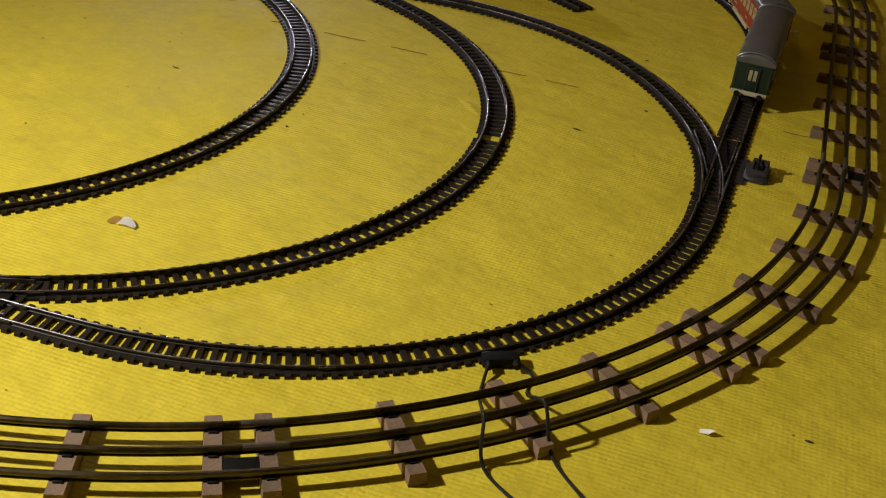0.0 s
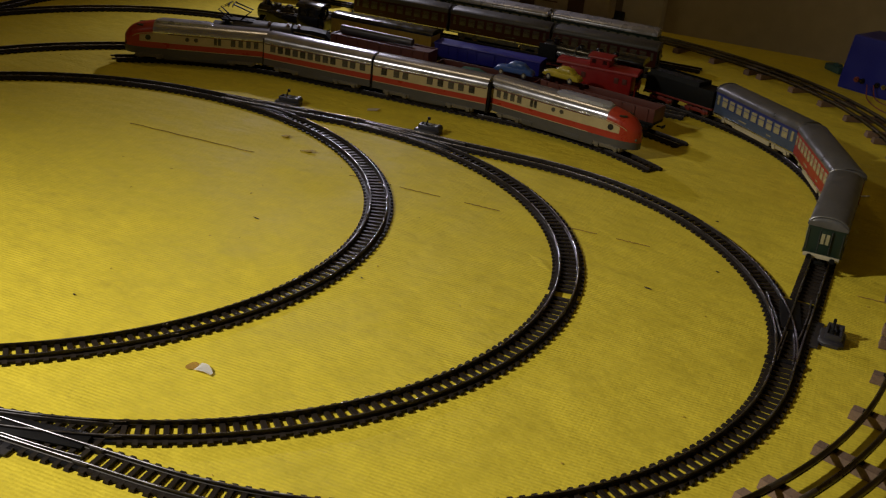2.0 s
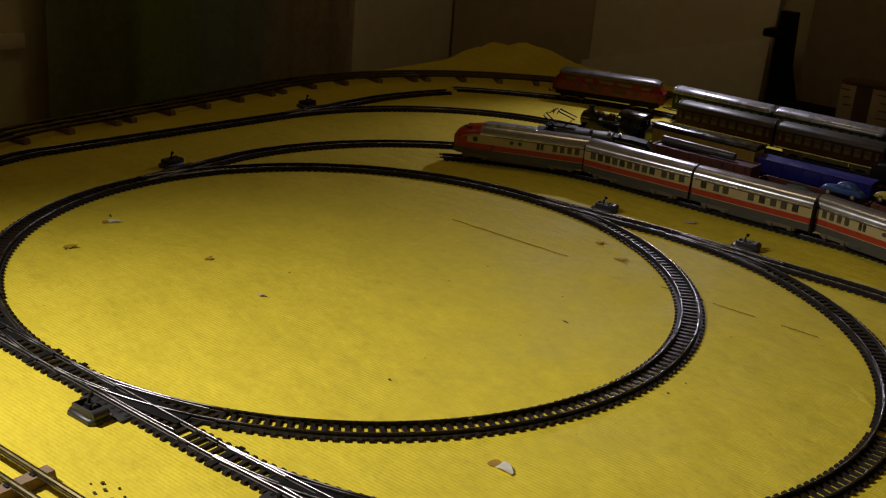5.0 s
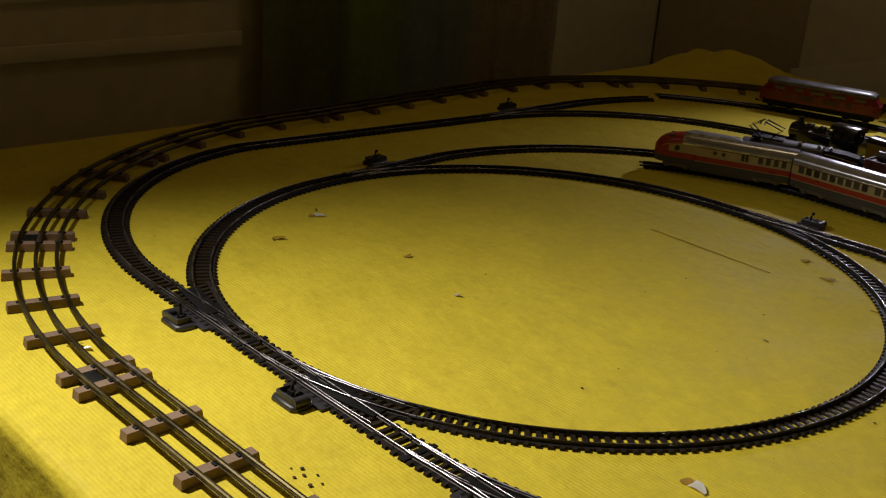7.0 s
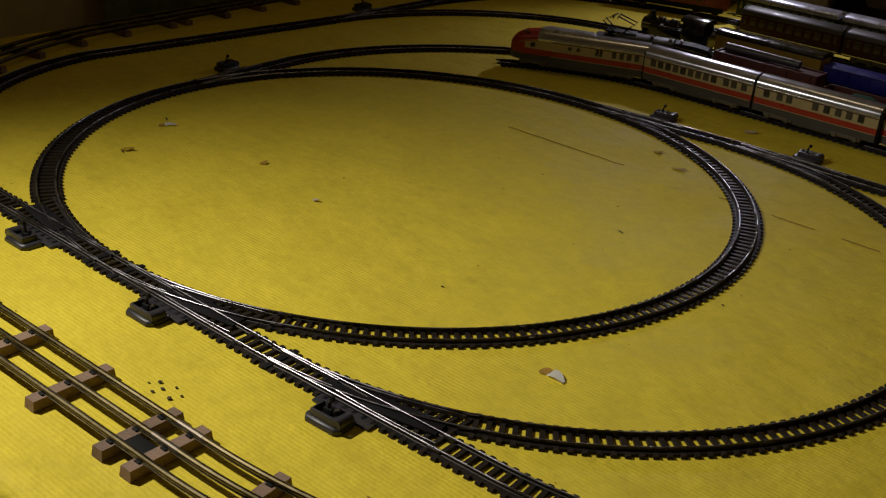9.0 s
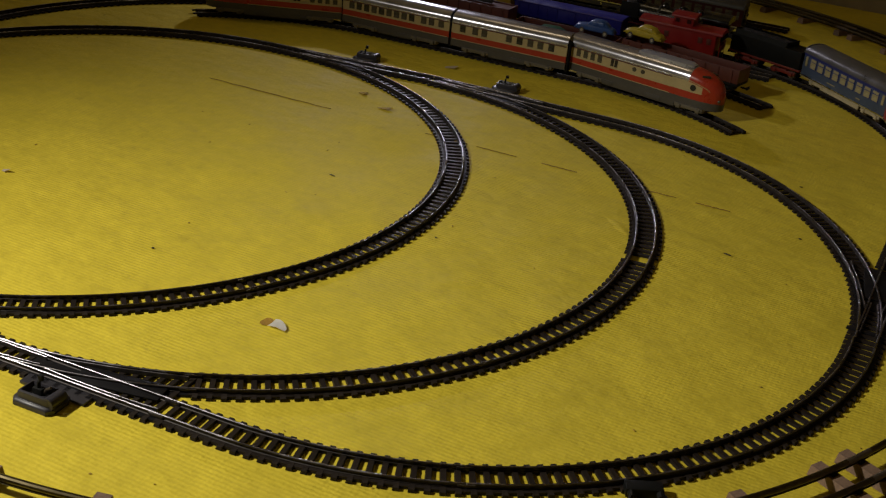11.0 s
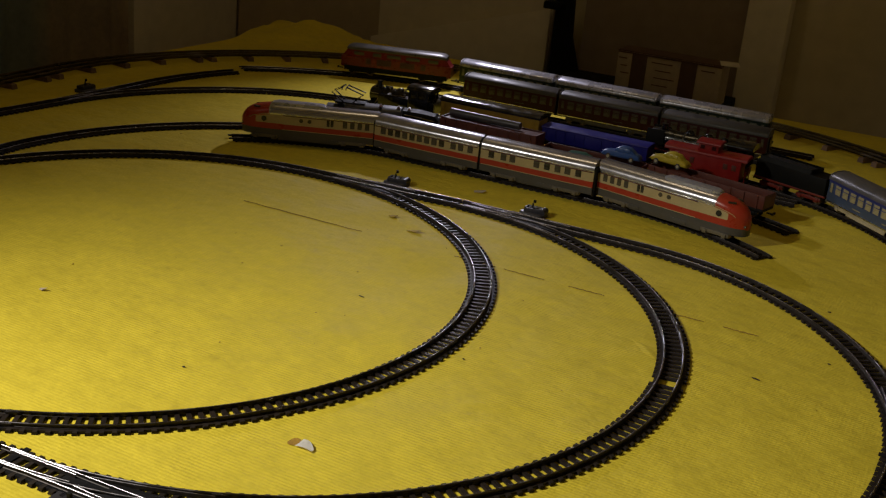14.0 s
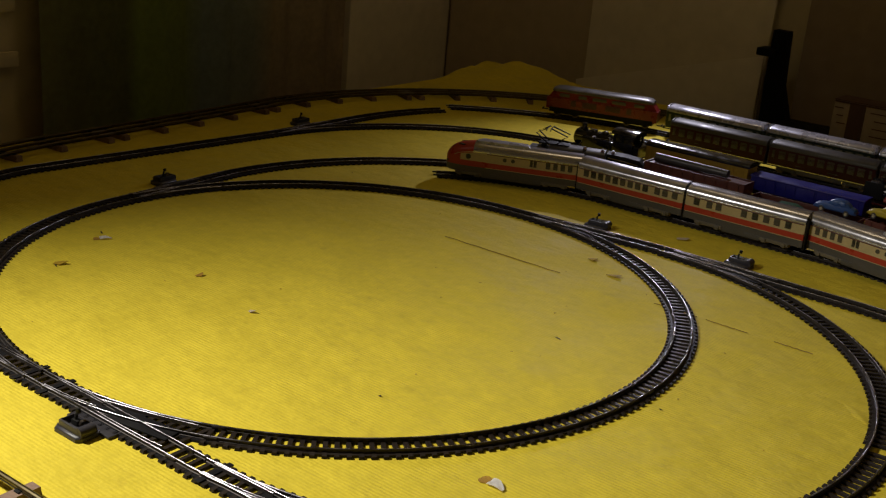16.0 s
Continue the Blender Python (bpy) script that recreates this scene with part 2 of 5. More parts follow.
curtain_bands(CURTAIN)
CARTON = mat("dusty_carton", (0.50, 0.41, 0.30), 0.85, 0, 0.15, 12)
CARD = mat("brown_cardboard", (0.12, 0.065, 0.04), 0.85, 0, 0.15, 12)
FLOOR = mat("brown_floorboards", (0.16, 0.10, 0.06), 0.6, 0, 0.25, 5)
TABLEWOOD = mat("table_wood", (0.24, 0.14, 0.07), 0.6, 0, 0.2, 8)

for m, k in ((MATTBLACK, 0.18), (WINE, 0.25), (DARKGREEN, 0.25), (SETPANE, 0.3), (COAL, 0.3), (POINTS, 0.2), (SLEEPER, 0.24), (BLACK, 0.4), (CABLE, 0.3)):
    m.node_tree.nodes["Principled BSDF"].inputs["Specular IOR Level"].default_value = k


# ---- mesh helpers ----
def box(bm, c, s, bev=0.0, turn=0.0):
    m = Matrix.Translation(c) @ Matrix.Rotation(turn, 4, "Z") @ Matrix.Diagonal((*s, 1))
    vs = bmesh.ops.create_cube(bm, size=1, matrix=m)["verts"]
    if bev:
        es = list({e for v in vs for e in v.link_edges})
        bmesh.ops.bevel(bm, geom=es, offset=bev, segments=2, profile=0.6, affect="EDGES", clamp_overlap=True)
    return bm


def cyl(bm, p, q, r, seg=16, r2=None):
    p, q = Vector(p), Vector(q)
    m = Matrix.Translation((p + q) / 2) @ (q - p).to_track_quat("Z", "Y").to_matrix().to_4x4()
    bmesh.ops.create_cone(bm, cap_ends=True, segments=seg, radius1=r, radius2=r if r2 is None else r2, depth=(q - p).length, matrix=m)
    return bm


def loft(bm, rings, caps=True, closed=True):
    rows = [[bm.verts.new(p) for p in ring] for ring in rings]
    k = len(rows[0])
    for a, b in zip(rows, rows[1:]):
        for i in range(k if closed else k - 1):
            bm.faces.new((a[i], a[(i + 1) % k], b[(i + 1) % k], b[i]))
    if caps and closed:
        bm.faces.new(rows[0][::-1])
        bm.faces.new(rows[-1])
    return bm


def mesh_of(name, bm, material, flat=False):
    bmesh.ops.recalc_face_normals(bm, faces=bm.faces)
    for f in bm.faces:
        f.smooth = not flat
    for e in bm.edges:
        if len(e.link_faces) == 2 and e.calc_face_angle(0) > 0.6:
            e.smooth = False
    me = bpy.data.meshes.new(name)
    bm.to_mesh(me)
    bm.free()
    me.materials.append(material)
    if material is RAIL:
        # bright crown, dark flanks, split by face normal
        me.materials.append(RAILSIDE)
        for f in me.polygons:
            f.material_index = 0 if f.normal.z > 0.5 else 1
    return me


def part(name, bm, material, parent, label=""):
    ob = new(name, bm if isinstance(bm, bpy.types.Mesh) else mesh_of(name, bm, material))
    ob.parent = parent
    if label:
        ob["label"] = label
    return ob


def thing(name, m, label, category, group="", kind=""):
    ob = new(name)
    ob.empty_display_size = 0.02
    ob.matrix_basis = m
    return tagged(ob, label, category, group, kind)


def single(name, bm, material, label, category, group="", kind="", m=None):
    ob = new(name, mesh_of(name, bm, material))
    if m is not None:
        ob.matrix_basis = m
    return tagged(ob, label, category, group, kind)


def tube(bm, pts, r, seg=6):
    rings = []
    for i, p in enumerate(pts):
        a, b = Vector(pts[max(i - 1, 0)]), Vector(pts[min(i + 1, len(pts) - 1)])
        d = (b - a).normalized()
        u = d.orthogonal().normalized() if abs(d.z) > 0.95 else d.cross(Vector((0, 0, 1))).normalized()
        v = d.cross(u)
        rings.append([Vector(p) + r * (math.cos(t) * u + math.sin(t) * v) for t in (2 * math.pi * k / seg for k in range(seg))])
    return loft(bm, rings)


# ---- paths of the tracks: straight and curved pieces ----
class Way:
    def __init__(self, *pieces):
        self.pieces, self.length = [], 0.0
        for kind, *v in pieces:
            if kind == "line":
                x0, y0, x1, y1 = v
                size = math.hypot(x1 - x0, y1 - y0)
            else:
                cx, cy, r, a0, a1 = v
                size = abs(radians(a1 - a0)) * r
            self.pieces.append((self.length, size, kind, v))
            self.length += size

    def at(self, s):
        """Place and heading after s metres."""
        for begin, size, kind, v in self.pieces:
            if s <= begin + size or begin + size >= self.length - 1e-9:
                u = (s - begin) / size
                if kind == "line":
                    x0, y0, x1, y1 = v
                    return x0 + u * (x1 - x0), y0 + u * (y1 - y0), math.atan2(y1 - y0, x1 - x0)
                cx, cy, r, a0, a1 = v
                a = radians(a0 + u * (a1 - a0))
                return cx + r * math.cos(a), cy + r * math.sin(a), a + (math.pi / 2 if a1 > a0 else -math.pi / 2)

    def off(self, s, d, z=0.0):
        x, y, h = self.at(s)
        return Vector((x - d * math.sin(h), y + d * math.cos(h), z))


GAUGE, RAILTOP = 0.0086, 0.0056
HEAD = [(0.0008 * math.cos(radians(a)), 0.0048 + 0.0008 * math.sin(radians(a))) for a in range(0, 181, 30)]
RAILSHAPE = [(-0.0008, 0.0044), (0.0008, 0.0044)] + HEAD
WEBSHAPE = [(-0.0010, 0.0020), (0.0010, 0.0020), (0.0010, 0.0024), (0.0004, 0.0027), (0.0004, 0.0045), (-0.0004, 0.0045), (-0.0004, 0.0027), (-0.0010, 0.0024)]
SLIM = [(-0.0006, 0.0020), (0.0006, 0.0020)] + [(0.0006 * math.cos(radians(a)), 0.0048 + 0.0006 * math.sin(radians(a))) for a in range(0, 181, 30)]


def sweep(bm, way, s0, s1, d, shape, origin, step=0.012, bend=None):
    n = max(2, int((s1 - s0) / step) + 1)
    rings = []
    for i in range(n + 1):
        s = s0 + (s1 - s0) * i / n
        e = d + (bend(i / n) if bend else 0)
        rings.append([way.off(s, e + a, z) - origin for a, z in shape])
    return loft(bm, rings)


def sleeper_mesh(name, length, width, height, material, cut=0.0004):
    bm = bmesh.new()
    box(bm, (0, 0, height / 2), (width, length, height))
    for v in bm.verts:
        if v.co.z > height * 0.9:
            v.co.x *= 1 - 2 * cut / width
            v.co.y *= 1 - 2 * cut / length
    return mesh_of(name, bm, material, True)


SLEEPERMESH = sleeper_mesh("sleeper", 0.0308, 0.0044, 0.0021, SLEEPER)
TRACKLABEL = "dark brown plastic model railway track with worn steel rails"


def track_section(way, s0, s1, label=TRACKLABEL, missing=()):
    x, y, h = way.at((s0 + s1) / 2)
    origin = Vector((x, y, 0))
    t = thing("track_section", Matrix.Translation(origin), label, "model track", "model railway track sections")
    for d in (-GAUGE, GAUGE):
        bm = bmesh.new()
        sweep(bm, way, s0 + 0.0004, s1 - 0.0004, d, WEBSHAPE, origin)
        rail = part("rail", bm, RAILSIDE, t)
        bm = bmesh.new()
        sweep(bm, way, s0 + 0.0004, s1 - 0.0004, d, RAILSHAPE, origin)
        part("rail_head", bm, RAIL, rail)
        bm = bmesh.new()
        k = 1 if d > 0 else -1
        sweep(bm, way, s0 + 0.0001, s1 - 0.0001, d, ((-0.0009 * k, 0.0002), (0.0041 * k, 0.0002), (0.0038 * k, 0.0019), (-0.0008 * k, 0.0019)), origin, 0.02)
        part("tie_strip", bm, SLEEPER, t)
        for e, s in ((0, s0), (1, s1)):
            bm = bmesh.new()
            p = way.off(s, d, 0.0036) - origin
            box(bm, p, (0.011, 0.0026, 0.0022), 0.0004, way.at(s)[2])
            if e == 0:
                part("rail_joiner", bm, RAIL, t)
            else:
                bm.free()
    n = max(2, round((s1 - s0) / 0.0091))
    for i in range(n):
        if i in missing:
            continue
        s = s0 + (s1 - s0) * (i + 0.5) / n
        a, b, h = way.at(s)
        ob = part("sleeper", SLEEPERMESH, None, t)
        ob.location, ob.rotation_euler = (a - x, b - y, 0), (0, 0, h)
    return t


def run(way, s0, s1, missing=None):
    n = max(1, round((s1 - s0) / 0.19))
    for i in range(n):
        track_section(way, s0 + (s1 - s0) * i / n, s0 + (s1 - s0) * (i + 1) / n, missing=(missing or {}).get(i, ()))


def turnout(straight, curved, side, size=0.17, lantern_at=0.088, label="manual turnout of dark plastic with shiny rails and grey lantern housing"):
    """Both ways start at the toe; side is +1 where the housing stands to the left of the straight way."""
    x, y, h = straight.at(size / 2)
    origin = Vector((x, y, 0))
    t = thing("turnout", Matrix.Translation(origin), label, "model turnout", "model railway turnouts")
    for way, ways in ((straight, "stock_rail"), (curved, "curved_rail")):
        for d in (-GAUGE, GAUGE):
            bm = bmesh.new()
            inner = (d > 0) != (side > 0)
            begin = 0.0
            if (way is straight and inner) or (way is curved and not inner):
                begin = 0.012
            low = origin + Vector((0, 0, 0.00015 if way is curved else 0))
            sweep(bm, way, begin, size, d, WEBSHAPE, low)
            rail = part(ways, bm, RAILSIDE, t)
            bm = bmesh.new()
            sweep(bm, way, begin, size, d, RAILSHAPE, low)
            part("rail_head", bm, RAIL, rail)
            bm = bmesh.new()
            k = 1 if d > 0 else -1
            sweep(bm, way, begin, size, d, ((-0.0009 * k, 0.0002), (0.0041 * k, 0.0002), (0.0038 * k, 0.0018), (-0.0008 * k, 0.0018)), low, 0.02)
            part("tie_strip", bm, POINTS, t)
    # sleepers that grow with the spread of the two ways
    n = round(size / 0.0091)
    for i in range(n):
        s = size * (i + 0.5) / n
        a, b = straight.off(s, 0), curved.off(s, 0)
        hd = straight.at(s)[2]
        gap = (b - a).length
        if gap < 0.034:
            ob = part("sleeper", SLEEPERMESH, None, t)
            ob.location, ob.rotation_euler, ob.scale = (a + b) / 2 - origin, (0, 0, hd), (1, 1 + gap / 0.03, 1)
        else:
            for w in (straight, curved):
                ob = part("sleeper", SLEEPERMESH, None, t)
                u, v, hh = w.at(s)
                ob.location, ob.rotation_euler = Vector((u, v, 0)) - origin, (0, 0, hh)
    # dark bed that fills the space between the rails
    bm = bmesh.new()
    loft(bm, [[straight.off(s, side * (GAUGE + 0.0022), 0.0004) - origin, straight.off(s, side * (GAUGE + 0.0022), 0.0024) - origin,
               curved.off(s, -side * (GAUGE + 0.0022), 0.0024) - origin, curved.off(s, -side * (GAUGE + 0.0022), 0.0004) - origin] for s in (0.062 + 0.006 * k for k in range(9))])
    part("bed", bm, POINTS, t)
    # crossing plate and check rails
    for s in [size * k / 40 for k in range(41)]:
        if (straight.off(s, 0) - curved.off(s, 0)).length > 2 * GAUGE:
            break
    mid = (straight.off(s, -GAUGE * side) + curved.off(s, GAUGE * side)) / 2 - origin
    hd = (straight.at(s)[2] + curved.at(s)[2]) / 2
    bm = bmesh.new()
    box(bm, mid + Vector((0, 0, 0.0029)), (0.062, 0.0185, 0.0014), 0.0005, hd)
    part("frog", bm, POINTS, t)
    for way, k in ((straight, 1), (curved, -1)):
        bm = bmesh.new()
        sweep(bm, way, max(s - 0.050, 0.02), min(s + 0.040, size), k * side * (GAUGE - 0.0028), SLIM, origin,
              bend=lambda u, k=k: -k * side * 0.0016 * abs(2 * u - 1) ** 3)
        part("check_rail", bm, RAIL, t)
    for way, k in ((straight, -1), (curved, 1)):
        bm = bmesh.new()
        sweep(bm, way, 0.012, 0.07, k * side * (GAUGE - 0.0024), SLIM, origin)
        part("point_blade", bm, RAIL, t)
    bm = bmesh.new()
    box(bm, straight.off(0.018, 0.0, 0.0024) - origin, (0.005, 0.034, 0.0014), 0.0004, straight.at(0.018)[2])
    part("tie_bar", bm, POINTS, t)
    # housing with its lantern beside the straight way
    c = straight.off(lantern_at, side * 0.0300) - origin
    hd = straight.at(lantern_at)[2]
    back = Vector((math.cos(hd), math.sin(hd), 0))
    out = Vector((-math.sin(hd), math.cos(hd), 0)) * side
    bm = bmesh.new()
    turned = Matrix.Rotation(hd, 3, "Z")
    corner = [(0.0165 * math.copysign(1, math.cos(a)) * (0.78 if k % 2 else 1), 0.0110 * math.copysign(1, math.sin(a)) * (1 if k % 2 else 0.6)) for k, a in ((k, radians(q)) for k, q in ((0, 20), (1, 70), (3, 110), (4, 160), (6, 200), (7, 250), (9, 290), (10, 340)))]
    loft(bm, [[c + turned @ Vector((u * q, v * q, z)) for u, v in corner] for q, z in ((1, 0.0), (1, 0.0026), (0.95, 0.0038), (0.84, 0.0046))])
    box(bm, c - out * 0.015 + Vector((0, 0, 0.0010)), (0.052, 0.012, 0.0022), 0.0006, hd)
    base = part("housing", bm, MOTOR, t, "grey plastic drive housing with lantern")
    bm = bmesh.new()
    box(bm, (0, 0, 0.0060), (0.0250, 0.0150, 0.0080), 0.0018)
    top = max(bm.faces, key=lambda f: f.calc_center_median().z * 10 + f.calc_area())
    bmesh.ops.inset_individual(bm, faces=[top], thickness=0.0024)
    for v in top.verts:
        v.co.z -= 0.0045
    cyl(bm, (0.0112, -0.0070, 0.0062), (0.0112, 0.0070, 0.0062), 0.0044, 18)
    bmesh.ops.transform(bm, matrix=Matrix.Translation(c + out * 0.001 + back * 0.001) @ Matrix.Rotation(hd, 4, "Z"), verts=bm.verts)
    part("cover", bm, MOTOR, base)
    bm = bmesh.new()
    q = c - out * 0.001 - back * 0.002
    box(bm, q + Vector((0, 0, 0.0070)), (0.0080, 0.0050, 0.0060), 0.0016, hd)
    tube(bm, [q + Vector((0, 0, 0.009)), q + Vector((0, 0, 0.0145)) + back * 0.0006, q + Vector((0, 0, 0.0175)) + back * 0.0022], 0.0012, 8)
    box(bm, q + Vector((0, 0, 0.0180)) + back * 0.0026, (0.0036, 0.0028, 0.0040), 0.0010, hd)
    part("lantern", bm, MATTBLACK, base)
    bm = bmesh.new()
    tube(bm, [q + back * 0.004 + Vector((0, 0, 0.006)), q + back * 0.006 + Vector((0, 0, 0.010)), q + back * 0.010 + Vector((0, 0, 0.0125))], 0.0010)
    part("lever", bm, WHEEL, base)
    return t


# ---- room ----
def slab(name, lo, hi, material, label, category, kind="structure"):
    bm = bmesh.new()
    lo, hi = Vector(lo), Vector(hi)
    box(bm, (lo + hi) / 2, hi - lo, 0.002)
    return single(name, bm, material, label, category, kind=kind)


slab("floor", (-1.3, -2.6, -0.83), (2.6, 2.0, -0.75), FLOOR, "brown wooden floor of a dim room", "floor")
slab("ceiling", (-1.3, -2.6, 1.75), (2.6, 2.0, 1.83), WALL, "plain dim ceiling", "ceiling")
slab("wall_north", (-1.3, 1.75, -0.746), (2.6, 1.83, 1.746), WALL, "dim plaster wall behind the railway table", "wall")
slab("wall_west", (-1.3, -2.6, -0.746), (-1.2, 1.746, 1.746), WALL, "dim plaster wall beside the railway table", "wall")
slab("wall_east", (2.52, -2.6, -0.746), (2.6, 1.746, 1.746), WALL, "plain plaster wall", "wall")
slab("wall_south", (-1.196, -2.6, -0.746), (2.516, -2.52, 1.746), WALL, "plain plaster wall", "wall")

# ---- table with its yellow cloth ----
X0, X1, Y0, Y1 = -0.697, 1.12, -0.576, 1.285
table = thing("table", Matrix.Translation((0.2, 0.35, -0.75)), "wooden table under a yellow cloth", "table")
bm = bmesh.new()
box(bm, ((X0 + X1) / 2 - 0.2, (Y0 + Y1) / 2 - 0.35, 0.75 - 0.016), (X1 - X0 - 0.012, Y1 - Y0 - 0.012, 0.026), 0.004)
part("tabletop", bm, TABLEWOOD, table)
for sx, sy in ((X0 + 0.08, Y0 + 0.08), (X1 - 0.08, Y0 + 0.08), (X0 + 0.08, Y1 - 0.08), (X1 - 0.08, Y1 - 0.08)):
    bm = bmesh.new()
    box(bm, (sx - 0.2, sy - 0.35, 0.3605), (0.06, 0.06, 0.719), 0.006)
    part("leg", bm, TABLEWOOD, table)


def cloth_height(x, y):
    """Flat where the tracks lie, bunched up in the far corner."""
    d = math.exp(-(((x + 0.66) / 0.11) ** 2 + ((y - 1.20) / 0.09) ** 2) ** 1.1)
    e = math.exp(-(((x + 0.54) / 0.13) ** 2 + ((y - 1.25) / 0.06) ** 2))
    w = noise.noise(Vector((x * 14, y * 14, 0.3))) + 0.7 * noise.noise(Vector((x * 37, y * 31, 1.7))) + 0.35 * abs(noise.noise(Vector((x * 70, y * 60, 4.1))))
    return 0.021 * d * (1 + 0.5 * w) + 0.015 * e * (1 + 0.6 * w)


def table_cloth():
    """A sheet over the table whose edges fall over the sides in a soft round."""
    drop, r = 0.30, 0.014

    def profile(lo, hi, n):
        row = [(lo, -drop + (drop - r) * i / 5, -1) for i in range(5)]
        row += [(lo + r * (1 - math.cos(a)), -r + r * math.sin(a), 0) for a in (math.pi / 2 * i / 5 for i in range(6))]
        row += [(lo + r + (hi - lo - 2 * r) * i / n, 0, 0) for i in range(1, n)]
        row += [(hi - r * (1 - math.cos(a)), -r + r * math.sin(a), 0) for a in (math.pi / 2 * (5 - i) / 5 for i in range(6))]
        row += [(hi, -r - (drop - r) * (i + 1) / 5, 1) for i in range(5)]
        return row

    px, py = profile(X0, X1, 150), profile(Y0, Y1, 155)
    bm = bmesh.new()
    grid = []
    for x, zx, ex in px:
        row = []
        for y, zy, ey in py:
            z = min(zx, zy)
            fold = 0.012 * math.sin(31 * (x + 1.7 * y)) * min(1, max(0, -z - 0.02) / 0.2)
            h = cloth_height(x, y) if z > -0.001 else 0
            row.append(bm.verts.new((x + (ex * abs(fold) if zx <= zy else 0), y + (ey * abs(fold) if zy <= zx else 0), z + h - 0.0004)))
        grid.append(row)
    for a, b in zip(grid, grid[1:]):
        for i in range(len(a) - 1):
            bm.faces.new((a[i], b[i], b[i + 1], a[i + 1]))
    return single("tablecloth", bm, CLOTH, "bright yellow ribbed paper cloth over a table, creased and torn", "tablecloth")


table_cloth()

# ---- the tracks ----
YB = -0.356
ring = (0.0, 0.003, 0.36)
ring2 = (0.190, 0.0105, 0.367)
T0s = Way(("line", 0, YB, -0.185, YB), ("arc", -0.185, 0.004, 0.36, 270, 184.5), ("line", -0.5439, -0.0242, -0.5105, 0.400))
T0c = Way(("arc", *ring, 270, 180))
T1s = Way(("line", 0, YB, 0.1885, YB))
T1c = Way(("arc", *ring, -90, 90))
T2s = Way(("line", 0.1885, YB, 0.400, -0.349), ("arc", 0.3864, 0.0138, 0.363, -87.8, 0))
T2c = Way(("arc", *ring2, -90, 90))
T3s = Way(("line", -0.36, 0.003, -0.374, 0.18), ("arc", 0.037, 0.18, 0.411, 180, 132.6), ("line", -0.2412, 0.4825, -0.1781, 0.5405), ("arc", 0.0656, 0.2755, 0.36, 132.6, 90),
          ("line", 0.0656, 0.6355, 0.34, 0.630), ("arc", 0.34, 0.175, 0.455, 90, 60))
T3c = Way(("arc", *ring, 180, 90))
T4s = Way(("line", 0, 0.363, 0.1885, 0.380))
T4c = Way(("arc", *ring, 90, -90))
T5s = Way(("line", 0.1885, 0.380, 0.420, 0.380), ("arc", 0.420, 0.068, 0.312, 90, 45), ("arc", 0.3754, 0.0234, 0.375, 45, -1.5))
T5c = Way(("arc", *ring2, 90, -90))
T6s = Way(("line", 0.7494, 0.0138, 0.767, 0.392))
T6c = Way(("arc", 0.3754, 0.0234, 0.375, -1.5, 45), ("arc", 0.420, 0.068, 0.312, 45, 90))
T7s = Way(("line", -0.5105, 0.400, -0.511, 0.600), ("arc", 0.009, 0.600, 0.520, 180, 158))
FAR = Way(("arc", -0.0755, 0.443, 0.560, 136.6, 90), ("line", -0.0755, 1.003, 0.52, 1.000))
T7c = Way(("arc", -0.0748, 0.366, 0.437, 175.5, 138), ("arc", -0.1513, 0.4350, 0.3340, 138, 90), ("line", -0.1513, 0.7690, 0.390, 0.769), ("arc", 0.390, 0.392, 0.377, 90, 0))
S1 = Way(("arc", 0.04, 0.159, 0.36, 132, 90), ("line", 0.04, 0.519, 0.34, 0.519), ("arc", 0.34, 0.159, 0.36, 90, 53))
S3 = Way(("line", -0.18, 0.711, -0.06, 0.71), ("line", -0.06, 0.71, 0.546, 0.705))
S4 = Way(("line", -0.12, 0.905, 0.40, 0.905), ("arc", 0.40, 0.45, 0.455, 90, 52))
LOOP = Way(("arc", 0.3864, 0.0138, 0.363, -87.8, 0), ("line", 0.7494, 0.0138, 0.767, 0.392), ("arc", 0.390, 0.392, 0.377, 0, 90), ("line", 0.390, 0.769, -0.152, 0.766))
PIECE = 0.17

# ---- rolling stock ----
ZR = 0.0060    # rail top in the stock's own frame


def bogie(parent, x, wheelbase=0.024, r=0.0056, colour=None, width=0.024):
    bm = bmesh.new()
    for sy in (-1, 1):
        box(bm, (x, sy * (width / 2 - 0.001), ZR + r + 0.001), (wheelbase + 0.012, 0.0022, 0.0046), 0.0006)
        for k in (-1, 1):
            box(bm, (x + k * wheelbase / 2, sy * (width / 2 + 0.0006), ZR + r), (0.0055, 0.0024, 0.0052), 0.0008)
    box(bm, (x, 0, ZR + r + 0.002), (0.010, width - 0.002, 0.004), 0.0006)
    b = part("bogie", bm, colour or MATTBLACK, parent)
    for k in (-1, 1):
        for sy in (-1, 1):
            bm = bmesh.new()
            cx = x + k * wheelbase / 2
            cyl(bm, (cx, sy * 0.0074, ZR + r), (cx, sy * 0.0094, ZR + r), r, 16)
            cyl(bm, (cx, sy * 0.0066, ZR + r - 0.0004), (cx, sy * 0.0074, ZR + r - 0.0004), r + 0.0005, 16)
            part("wheel", bm, WHEEL, b)
    return b


def coupler(parent, x, sign):
    bm = bmesh.new()
    box(bm, (x + sign * 0.004, 0, ZR + 0.0075), (0.010, 0.0035, 0.0016), 0.0003)
    box(bm, (x + sign * 0.0085, 0, ZR + 0.0085), (0.0016, 0.010, 0.0036), 0.0004)
    part("coupling", bm, MATTBLACK, parent)


